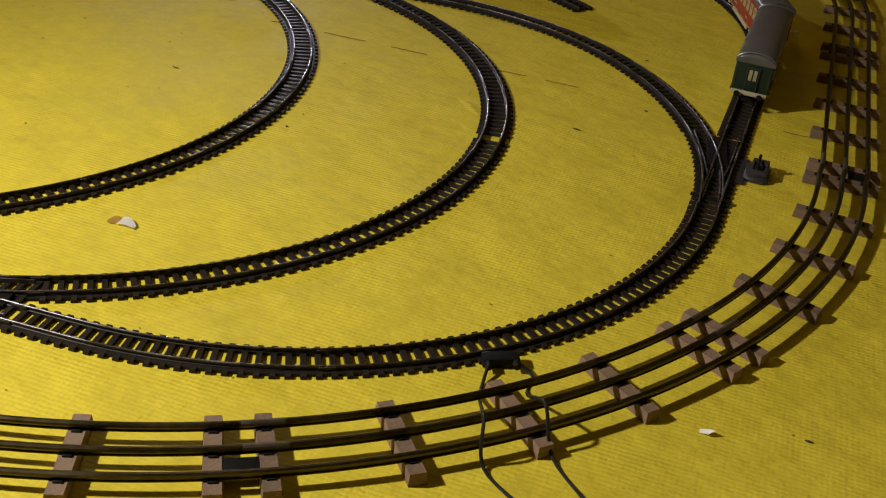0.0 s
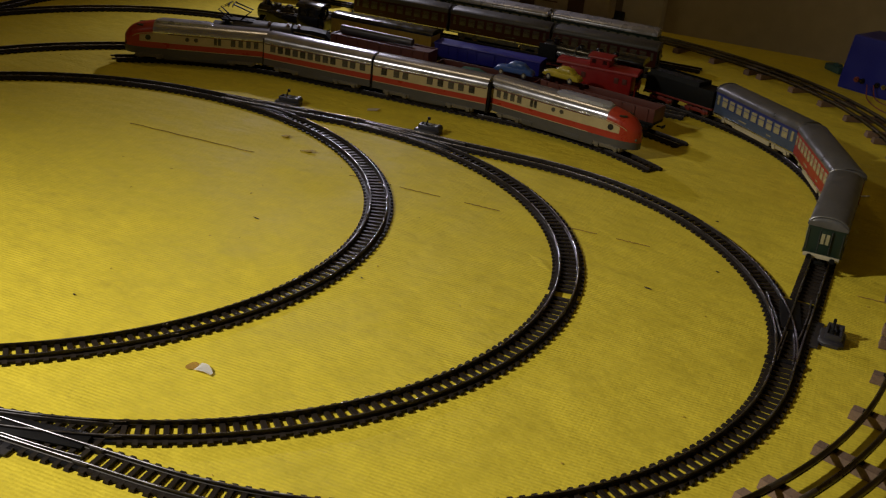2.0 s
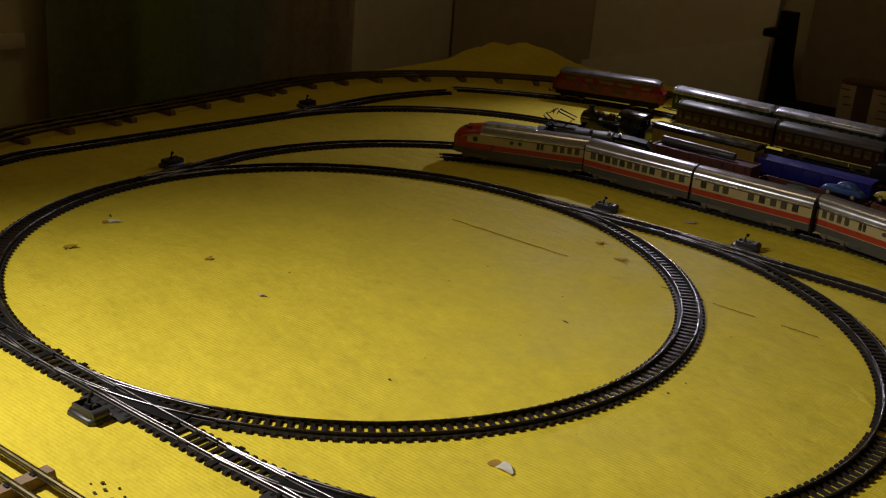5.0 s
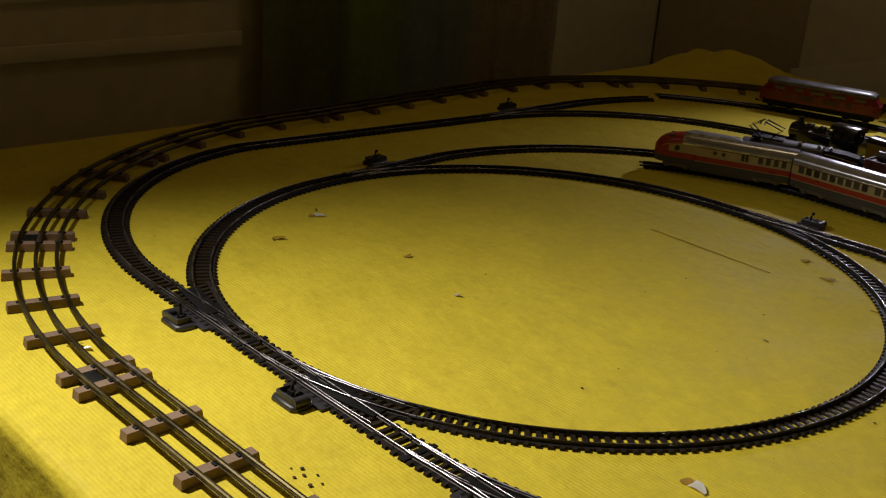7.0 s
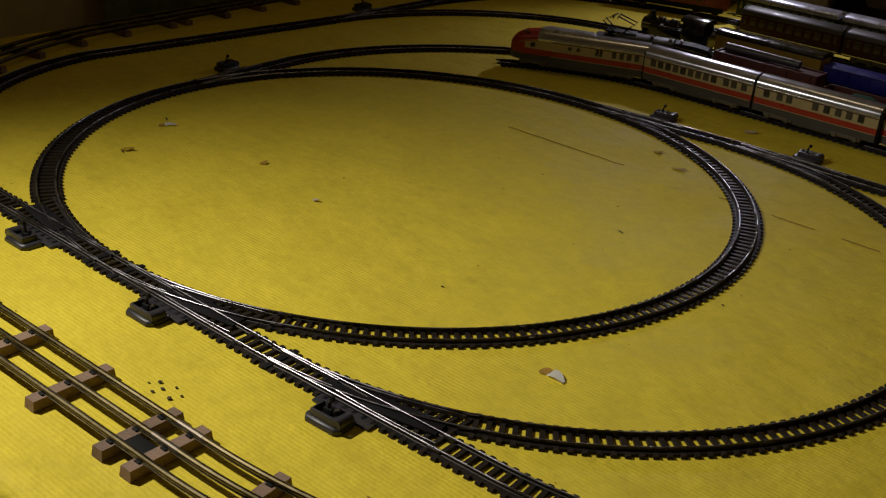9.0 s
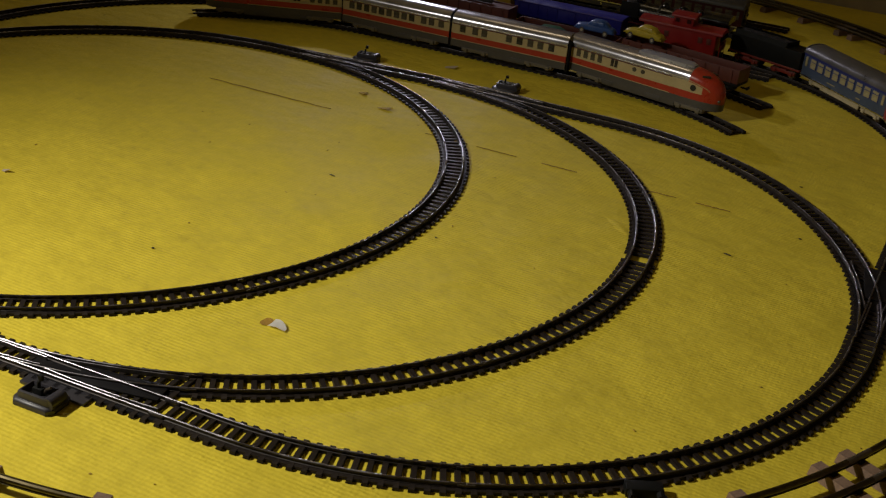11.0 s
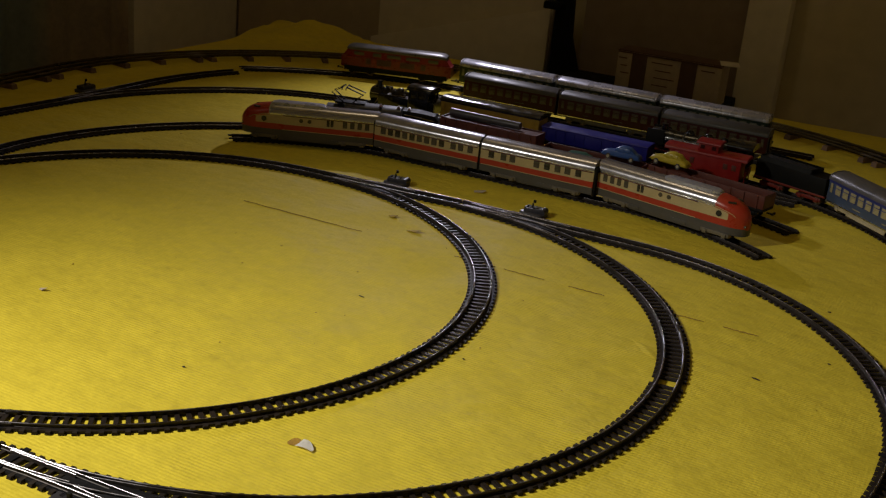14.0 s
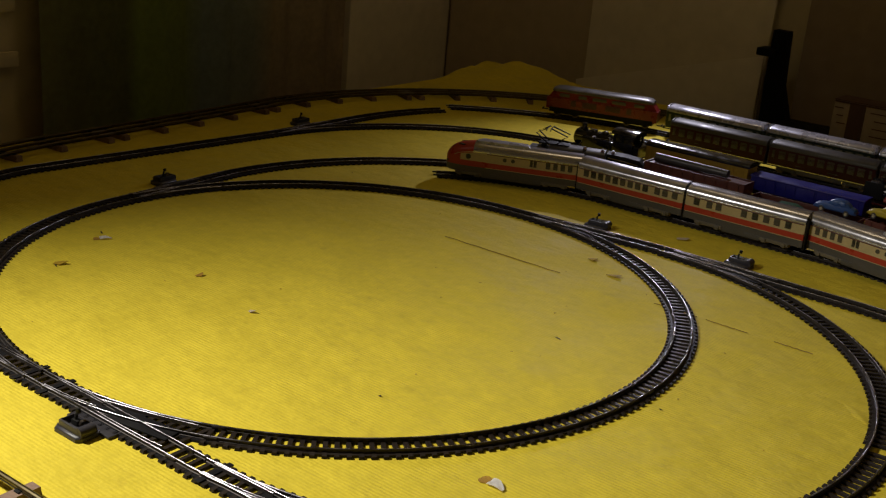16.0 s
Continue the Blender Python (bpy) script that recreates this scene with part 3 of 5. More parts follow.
def roof_ring(x, w, z, h, n=12):
    return [Vector((x, w / 2 * math.cos(math.pi * i / n), z + h * math.sin(math.pi * i / n) ** 0.8)) for i in range(n + 1)] + [Vector((x, -w / 2, z - 0.0012)), Vector((x, w / 2, z - 0.0012))]


PANEMESH = {}


def pane(w, h, material):
    key = (round(w, 4), round(h, 4), material.name)
    if key not in PANEMESH:
        bm = bmesh.new()
        box(bm, (0, 0, 0), (w, 0.0008, h), 0.0003)
        PANEMESH[key] = mesh_of("window", bm, material)
    return PANEMESH[key]


def coach(label, side, length=0.172, band=None, roof=None, skirt=None, glass=None, group="coaches", windows=9, top=0.0598, lower=None, rim=None):
    roof, skirt, glass = roof or ROOF, skirt or SKIRT, glass or PANE
    t = thing("passenger_coach", Matrix(), label, "model coach", group)
    w, z0, z1 = 0.0365, ZR + 0.0125, top - 0.0105
    bm = bmesh.new()
    box(bm, (0, 0, (z0 + z1) / 2), (length - 0.002, w, z1 - z0), 0.0012)
    body = part("body", bm, side, t)
    bm = bmesh.new()
    ends = ((-length / 2, 0.55, 0.5), (-length / 2 + 0.002, 0.92, 0.85), (-length / 2 + 0.005, 1, 1), (length / 2 - 0.005, 1, 1), (length / 2 - 0.002, 0.92, 0.85), (length / 2, 0.55, 0.5))
    loft(bm, [roof_ring(x, (w + 0.0016), z1, 0.0105 * k) for x, q, k in ends])
    part("roof", bm, roof, t)
    if band:
        bm = bmesh.new()
        for s in (-1, 1):
            box(bm, (0, s * (w / 2 + 0.0001), z1 - 0.0022), (length - 0.003, 0.0008, 0.0036))
        part("band", bm, band, t)
    if lower:
        bm = bmesh.new()
        for s in (-1, 1):
            box(bm, (0, s * (w / 2 + 0.0001), z0 + 0.0055), (length - 0.003, 0.0008, 0.0105))
        part("lower_panel", bm, lower, t)
    bm = bmesh.new()
    box(bm, (0, 0, z0 - 0.0010), (length - 0.006, w - 0.004, 0.0034), 0.0006)
    for s in (-1, 1):
        box(bm, (0, s * (w / 2 - 0.003), z0 - 0.0050), (length * 0.42, 0.002, 0.0060), 0.0006)
    part("underframe", bm, skirt, t)
    bm = bmesh.new()
    for s in (-1, 1):
        box(bm, (0, s * (w / 2 + 0.0002), z0 + 0.0004), (length - 0.003, 0.0010, 0.0015))
    part("trim", bm, STEEL, t)
    zc = z0 + (z1 - z0) * 0.63
    pitch = (length - 0.030) / windows
    for s in (-1, 1):
        for i in range(windows):
            x = (i - (windows - 1) / 2) * pitch
            win = part("window", pane(pitch * 0.70, 0.0126, glass), None, t)
            win.location = (x, s * (w / 2 + 0.0003), zc)
            ob = part("transom", pane(pitch * 0.70, 0.0009, rim or side), None, win)
            ob.location = (0, s * 0.0003, 0.0024)
            if rim:
                ob = part("window_frame", pane(pitch * 0.84, 0.0142, rim), None, win)
                ob.location = (0, -s * 0.0002, 0)
        for k in (-1, 1):
            ob = part("door_window", pane(0.0044, 0.0126, glass), None, t)
            ob.location = (k * (length / 2 - 0.0085), s * (w / 2 + 0.0003), zc)
        for x, ww in ((length * 0.12, 0.016), (-length * 0.2, 0.008)):
            bm = bmesh.new()
            box(bm, (x, s * (w / 2 + 0.0003), z0 + 0.0062), (ww, 0.0006, 0.0012))
            part("lettering_bar", bm, glass, t)
    for k in (-1, 1):
        bm = bmesh.new()
        box(bm, (k * (length / 2 - 0.0004), 0, zc - 0.004), (0.0016, 0.0105, 0.0235), 0.0004)
        g = part("gangway", bm, side, t)
        bm = bmesh.new()
        for s in (-1, 1):
            box(bm, (k * (length / 2 + 0.0006), s * 0.0056, zc - 0.004), (0.0010, 0.0005, 0.0235))
            box(bm, (k * (length / 2 - 0.0006), s * (w / 2 - 0.0020), zc - 0.004), (0.0010, 0.0006, 0.0215))
        part("gangway_edge", bm, GREYTUBE, g)
        bm = bmesh.new()
        arch = [Vector((k * (length / 2 - 0.0012), (w / 2 + 0.0006) * math.cos(math.pi * i / 12), z1 + 0.0098 * math.sin(math.pi * i / 12) ** 0.8)) for i in range(13)]
        tube(bm, arch, 0.0009, 6)
        part("roof_lip", bm, roof, t)
        for s in (-1, 1):
            bm = bmesh.new()
            box(bm, (k * (length / 2 + 0.0006), s * 0.0023, zc - 0.001), (0.0006, 0.0032, 0.0105))
            part("end_pane", bm, glass, g)
            bm = bmesh.new()
            cyl(bm, (k * (length / 2 - 0.001), s * 0.011, ZR + 0.0115), (k * (length / 2 + 0.004), s * 0.011, ZR + 0.0115), 0.0012, 8)
            cyl(bm, (k * (length / 2 + 0.0035), s * 0.011, ZR + 0.0115), (k * (length / 2 + 0.0045), s * 0.011, ZR + 0.0115), 0.0028, 12)
            part("buffer", bm, MATTBLACK, t)
        bm = bmesh.new()
        box(bm, (k * (length / 2 - 0.0006), 0, z0 - 0.0006), (0.0022, w - 0.002, 0.0042), 0.0006)
        part("buffer_beam", bm, skirt, t)
        bogie(t, k * (length / 2 - 0.032), colour=skirt)
        coupler(t, k * length / 2, k)
    return t


def put(t, way, s, half=0.055, flip=False):
    a, b = way.off(s - half, 0), way.off(s + half, 0)
    h = math.atan2(b.y - a.y, b.x - a.x) + (math.pi if flip else 0)
    t.matrix_basis = Matrix.Translation((a + b) / 2 + Vector((0, 0, RAILTOP - ZR))) @ Matrix.Rotation(h, 4, "Z")
    return t


def steam_loco(label, red=None):
    """Express engine of 0.205 m: boiler, cab, smoke deflectors, red running plate and wheels. Front is +x."""
    t = thing("steam_locomotive", Matrix(), label, "model locomotive")
    r, zb = 0.0148, 0.0420
    red = red or REDFRAME
    bm = bmesh.new()
    prof = ((-0.048, 0.0150), (-0.020, 0.0150), (-0.0195, 0.0148), (0.052, 0.0146), (0.0525, 0.0153), (0.084, 0.0153), (0.0865, 0.0140), (0.088, 0.0110))
    loft(bm, [[Vector((x, q * math.cos(a), zb + q * math.sin(a))) for a in (2 * math.pi * k / 24 for k in range(24))] for x, q in prof])
    boiler = part("boiler", bm, BLACK, t)
    for x in (-0.030, -0.008, 0.014, 0.036):
        bm = bmesh.new()
        cyl(bm, (x - 0.0016, 0, zb), (x + 0.0016, 0, zb), r + 0.0006, 24)
        part("boiler_band", bm, GREASE, boiler)
    for x, rr, h in ((0.030, 0.0062, 0.0052), (0.002, 0.0068, 0.0050), (-0.022, 0.0050, 0.0042)):
        bm = bmesh.new()
        loft(bm, [[Vector((x + q * rr * math.cos(a), q * rr * math.sin(a), zb + r - 0.004 + z)) for a in (2 * math.pi * k / 16 for k in range(16))] for q, z in ((1.1, 0), (1, 0.003), (0.95, 0.003 + h * 0.6), (0.6, 0.004 + h), (0.1, 0.0045 + h))])
        part("dome", bm, BLACK, boiler)
    bm = bmesh.new()
    cyl(bm, (0.070, 0, zb + r - 0.003), (0.070, 0, zb + r + 0.006), 0.0050, 16, 0.0046)
    cyl(bm, (0.070, 0, zb + r + 0.006), (0.070, 0, zb + r + 0.0075), 0.0056, 16)
    part("chimney", bm, BLACK, boiler)
    bm = bmesh.new()
    cyl(bm, (0.0865, 0, zb), (0.0895, 0, zb), 0.0105, 20, 0.0085)
    cyl(bm, (0.0893, 0, zb), (0.0910, 0, zb), 0.0020, 8)
    part("smokebox_door", bm, MATTBLACK, boiler)
    for s in (-1, 1):
        bm = bmesh.new()
        tube(bm, [(-0.046, s * 0.0150, zb + 0.006), (0.05, s * 0.0152, zb + 0.006)], 0.0006)
        part("handrail", bm, WHEEL, boiler)
        bm = bmesh.new()
        tube(bm, [(-0.030, s * 0.0154, zb - 0.004), (0.012, s * 0.0157, zb - 0.003), (0.05, s * 0.0156, zb - 0.006)], 0.0008)
        part("pipe", bm, WHEEL, boiler)
        bm = bmesh.new()
        box(bm, (0.0775, s * 0.0178, zb + 0.004), (0.027, 0.0009, 0.0215), 0.0003)
        for v in bm.verts:
            if v.co.z > zb + 0.008:
                v.co.y -= s * 0.0022
        part("smoke_deflector", bm, MATTBLACK, t)
        bm = bmesh.new()
        box(bm, (0.016, s * 0.0160, 0.0292), (0.140, 0.0062, 0.0014), 0.0003)
        part("running_plate", bm, BLACK, t)
        bm = bmesh.new()
        box(bm, (0.016, s * 0.0189, 0.0283), (0.140, 0.0009, 0.0026), 0.0002)
        part("red_edge", bm, red, t)
        bm = bmesh.new()
        cyl(bm, (0.058, s * 0.0150, 0.0185), (0.080, s * 0.0150, 0.0185), 0.0056, 16)
        cyl(bm, (0.060, s * 0.0145, 0.0258), (0.078, s * 0.0145, 0.0258), 0.0032, 12)
        part("cylinder", bm, BLACK, t)
        for x in (-0.020, 0.006, 0.032):
            bm = bmesh.new()
            rr = 0.0115
            n = 20
            prof = ((0.0, 0.0036), (0.0024, 0.0036), (0.0026, 0.0016), (0.0094, 0.0012), (0.0096, 0.0026), (0.0115, 0.0026), (0.0115, 0.0), (0.0, 0.0))
            loft(bm, [[Vector((x + (p + 0.0001) * math.cos(a), s * (0.0085 + q), ZR + rr + (p + 0.0001) * math.sin(a))) for p, q in prof] for a in (2 * math.pi * k / n for k in range(n + 1))], caps=False)
            part("driving_wheel", bm, WHEELBROWN, t, "dark brown driving wheel")
        for x, rr in ((0.056, 0.0062), (0.078, 0.0062), (-0.048, 0.0070)):
            bm = bmesh.new()
            cyl(bm, (x, s * 0.0080, ZR + rr), (x, s * 0.0100, ZR + rr), rr, 16)
            cyl(bm, (x, s * 0.0098, ZR + rr), (x, s * 0.0108, ZR + rr), rr * 0.4, 10)
            part("carrying_wheel", bm, red, t)
        bm = bmesh.new()
        box(bm, (0.006, s * 0.0128, ZR + 0.0085), (0.058, 0.0012, 0.0022), 0.0004)
        box(bm, (0.040, s * 0.0142, 0.0180), (0.046, 0.0012, 0.0020), 0.0004, 0.0)
        part("connecting_rod", bm, WHEEL, t)
        bm = bmesh.new()
        cyl(bm, (0.088, s * 0.0105, 0.0210), (0.0975, s * 0.0105, 0.0210), 0.0013, 8)
        cyl(bm, (0.0965, s * 0.0105, 0.0210), (0.0980, s * 0.0105, 0.0210), 0.0034, 14)
        part("buffer", bm, BLACK, t)
        bm = bmesh.new()
        cyl(bm, (0.088, s * 0.0105, 0.0268), (0.0915, s * 0.0105, 0.0268), 0.0024, 12)
        part("headlamp", bm, PAPER, t)
    bm = bmesh.new()
    box(bm, (0.010, 0, 0.0205), (0.150, 0.0140, 0.0120), 0.001)
    part("frame", bm, red, t)
    bm = bmesh.new()
    box(bm, (0.0875, 0, 0.0210), (0.0030, 0.0330, 0.0080), 0.0005)
    part("buffer_beam", bm, red, t)
    bm = bmesh.new()
    w = 0.0370
    box(bm, (-0.0475, -w / 2 + 0.0006, 0.0365), (0.031, 0.0012, 0.0190), 0.0003)
    box(bm, (-0.0475, w / 2 - 0.0006, 0.0365), (0.031, 0.0012, 0.0190), 0.0003)
    box(bm, (-0.0325, 0, 0.0395), (0.0012, w - 0.002, 0.0260), 0.0003)
    box(bm, (-0.0475, 0, 0.0276), (0.031, w - 0.002, 0.0016), 0.0003)
    for k in (-1, 1):
        for x in (-0.0615, -0.0470, -0.0335):
            box(bm, (x, k * (w / 2 - 0.0006), 0.0500), (0.0024, 0.0012, 0.0090))
    cab = part("cab", bm, MATTBLACK, t)
    bm = bmesh.new()
    loft(bm, [roof_ring(x, w + 0.002, 0.0535, 0.0085) for x in (-0.069, -0.030)])
    part("cab_roof", bm, BLACK, cab)
    bm = bmesh.new()
    box(bm, (-0.052, 0, 0.0155), (0.022, 0.0150, 0.0100), 0.001)
    part("ashpan", bm, red, t)
    return t


def tender(label, red=None):
    red = red or REDFRAME
    t = thing("tender", Matrix(), label, "model tender")
    bm = bmesh.new()
    box(bm, (0, 0, 0.0340), (0.112, 0.0345, 0.0240), 0.0010)
    part("tank", bm, MATTBLACK, t)
    bm = bmesh.new()
    for s in (-1, 1):
        loft(bm, [[Vector((x, s * y, z)) for y, z in ((0.0172, 0.0458), (0.0150, 0.0520), (0.0140, 0.0520), (0.0160, 0.0458))] for x in (-0.030, 0.052)])
    box(bm, (-0.030, 0, 0.0490), (0.0014, 0.030, 0.0066))
    box(bm, (0.052, 0, 0.0490), (0.0014, 0.030, 0.0066))
    part("coal_rim", bm, MATTBLACK, t)
    bm = bmesh.new()
    n, m = 22, 8
    g = [[bm.verts.new((-0.029 + 0.080 * i / n, -0.0138 + 0.0276 * j / m, 0.0484 + 0.0032 * math.sin(math.pi * j / m) + 0.0016 * noise.noise(Vector((i * 1.9, j * 1.7, 0))))) for j in range(m + 1)] for i in range(n + 1)]
    for a, b in zip(g, g[1:]):
        for j in range(m):
            bm.faces.new((a[j], b[j], b[j + 1], a[j + 1]))
    part("coal", bm, COAL, t)
    bm = bmesh.new()
    box(bm, (0, 0, 0.0205), (0.114, 0.0330, 0.0030), 0.0005)
    part("sole_bar", bm, red, t)
    for x in (-0.030, 0.030):
        bogie(t, x, 0.026, 0.0060, red)
    coupler(t, -0.056, -1)
    coupler(t, 0.056, 1)
    return t


def set_car(label, length, head, row=0):
    """A car of the streamlined diesel set: grey skirt, red band, cream window band, silver roof; a head car has a round red nose at +x."""
    t = thing("power_car" if head else "set_coach", Matrix(), label, "model railcar", "streamlined diesel set")
    w = 0.0355
    levels = (0.0138, 0.0232, 0.0314, 0.0450)
    start = length / 2 - 0.060

    def section(v):
        """v from 0 where the nose begins to 1 at its tip: x, half width, height of the side, height of the roof over it."""
        x = start + 0.060 * v
        top = 0.0585 - 0.0115 * v ** 1.7 - 0.0130 * v ** 9
        return x, w / 2 * (1 - v ** 4.2) ** 0.5, min(0.0450, top - 0.0125), min(0.0135, top - 0.012)

    nose = [k / 16 * 0.99 for k in range(17)] if head else []

    def stations(v0, v1):
        rear = [(-length / 2, w / 2, 0.0450, 0.0135), (-length / 2 + 0.003, w / 2, 0.0450, 0.0135)] if v0 < 0 else []
        if not head:
            return rear + [(length / 2, w / 2, 0.0450, 0.0135)]
        return rear + [section(v) for v in nose if v0 - 1e-6 <= v <= v1 + 1e-6]

    def band(name, a, b, material, v0=-1.0, v1=1.0):
        bm = bmesh.new()
        rings = []
        for x, hw, side, cap in stations(v0, v1):
            lo, hi = min(levels[a], side - 0.0004 * (3 - a)), min(levels[b], side - 0.0004 * (3 - b))
            rings.append([Vector((x, -hw, lo)), Vector((x, -hw, hi)), Vector((x, hw, hi)), Vector((x, hw, lo))])
        loft(bm, rings)
        return part(name, bm, material, t)

    def cover(name, material, v0, v1):
        bm = bmesh.new()
        rings = []
        for x, hw, side, cap in stations(v0, v1):
            ring = [Vector((x, (hw + 0.0002) * math.cos(math.pi * i / 14), side + cap * math.sin(math.pi * i / 14) ** 0.8)) for i in range(15)]
            rings.append(ring + [Vector((x, -hw - 0.0002, side - 0.0008)), Vector((x, hw + 0.0002, side - 0.0008))])
        loft(bm, rings)
        return part(name, bm, material, t)

    split = nose[5] if head else 1.0
    skirt = band("skirt", 0, 1, SETGREY)
    bm = bmesh.new()
    span = length - 0.112
    loft(bm, [[Vector((x * span / 2, s * w / 2, z)) for s, z in ((-1, 0.0139), (-0.97, 0.0084), (0.97, 0.0084), (1, 0.0139))] for x in (-1, 1)])
    part("underfloor", bm, SETGREY, skirt)
    band("red_band", 1, 2, SETRED)
    band("window_band", 2, 3, CREAM, -1.0, nose[10] if head else 1.0)
    cover("roof", SILVER, -1.0, split)
    if head:
        band("nose", 2, 3, SETRED, nose[10], 1.0)
        cover("nose_roof", SETRED, split, 1.0)
        bm = bmesh.new()
        loft(bm, [[Vector((x, y * k, 0.0570 + z * k)) for y, z in ((-0.0105, -0.002), (-0.0098, 0.0030), (-0.006, 0.0040), (0.006, 0.0040), (0.0098, 0.0030), (0.0105, -0.002))] for x, k in ((start - 0.060, 0.7), (start - 0.054, 1), (start + 0.008, 1), (start + 0.016, 0.6))])
        # paler silver than the roof: the hatch's highlight is put into its colour
        part("roof_hatch", bm, LITROOF, t)
        for s in (-1, 1):
            bm = bmesh.new()
            pts = []
            for k in range(10):
                v = 0.31 + 0.066 * k
                x, hw, side, cap = section(v)
                pts.append((x, s * (hw + 0.0003), side + 0.0006 if k < 7 else side - 0.0004))
            tube(bm, pts[:-2], 0.0005, 5)
            part("whisker_line", bm, CREAM, t)
            bm = bmesh.new()
            x, hw, side, cap = section(0.42)
            cyl(bm, (x, s * (hw - 0.0020), 0.0372), (x, s * (hw + 0.0006), 0.0372), 0.0038, 16)
            part("side_port", bm, DARKPANE, t)
            bm = bmesh.new()
            x, hw, side, cap = section(0.66)
            box(bm, (x - 0.004, s * hw * 0.52, side + cap * 0.90), (0.010, 0.0085, 0.0018), 0.0008, -s * 0.5)
            part("windscreen", bm, DARKPANE, t)
            bm = bmesh.new()
            x, hw, side, cap = section(0.95)
            cyl(bm, (x - 0.004, s * hw * 0.9, side - 0.001), (x + 0.0009, s * hw * 0.92, side - 0.001), 0.0019, 12)
            part("headlamp", bm, SETPANE, t)
    for s in (-1, 1):
        if head:
            xs = [(-length / 2 + 0.016 + 0.0105 * k, 0.0068, SETPANE) for k in range(4)] + [(-length / 2 + 0.066, 0.0046, DARKPANE), (-length / 2 + 0.0715, 0.0046, DARKPANE)]
        else:
            rows = ((0.014, 0.0255, 0.037, 0.0485, 0.060, 0.0715, 0.083, 0.0945, 0.106, 0.124, 0.1355, 0.150), (0.016, 0.034, 0.047, 0.082, 0.097, 0.112, 0.126, 0.141))
            dark = ((1, 2, 4, 8), (0, 4, 7))
            xs = [(-length / 2 + x, 0.0088, DARKPANE if k in dark[row] else SETPANE) for k, x in enumerate(rows[row])]
        for x, ww, m in xs:
            ob = part("window", pane(ww * 0.92, 0.0090, m), None, t)
            ob.location = (x, s * (w / 2 + 0.0001), 0.0385)
        if head:
            for k in (0, 1):
                bm = bmesh.new()
                x = -length / 2 + 0.098 + 0.012 * k
                cyl(bm, (x, s * 0.0160, 0.0385), (x, s * (w / 2 + 0.0006), 0.0385), 0.0028, 14)
                part("porthole", bm, SETPANE, t)
        bm = bmesh.new()
        box(bm, (-0.03 if head else 0, s * (w / 2 + 0.0001), 0.0234), (length * (0.68 if head else 0.98), 0.0007, 0.0007))
        box(bm, (-0.03 if head else 0, s * (w / 2 + 0.0001), 0.0315), (length * (0.68 if head else 0.98), 0.0007, 0.0006))
        part("trim_line", bm, CREAM, t)
        bm = bmesh.new()
        box(bm, (-0.03 if head else 0, s * (w / 2 + 0.0003), 0.0437), (length * (0.68 if head else 0.98), 0.0008, 0.0010))
        part("red_line", bm, BROWN, t)
        bm = bmesh.new()
        box(bm, (-0.03 if head else 0, s * (w / 2 + 0.0004), 0.0453), (length * (0.68 if head else 0.98), 0.0010, 0.0008), 0.0002)
        part("gutter", bm, STEEL, t)
        for x in (-0.22, 0.10):
            bm = bmesh.new()
            box(bm, (x * length, s * (w / 2 + 0.0002), 0.0125), (0.021, 0.0007, 0.0050), 0.0002)
            part("skirt_flap", bm, SETGREY, t)
    for k in (-1, 1):
        bogie(t, k * (length / 2 - 0.036), 0.026, 0.0054, SETBOGIE, 0.0372)
        bm = bmesh.new()
        if k < 0 or not head:
            box(bm, (k * (length / 2 + 0.0012), 0, 0.0305), (0.0036, w - 0.003, 0.0400), 0.001)
            part("bellows", bm, MATTBLACK, t)
        else:
            bm.free()
    return t


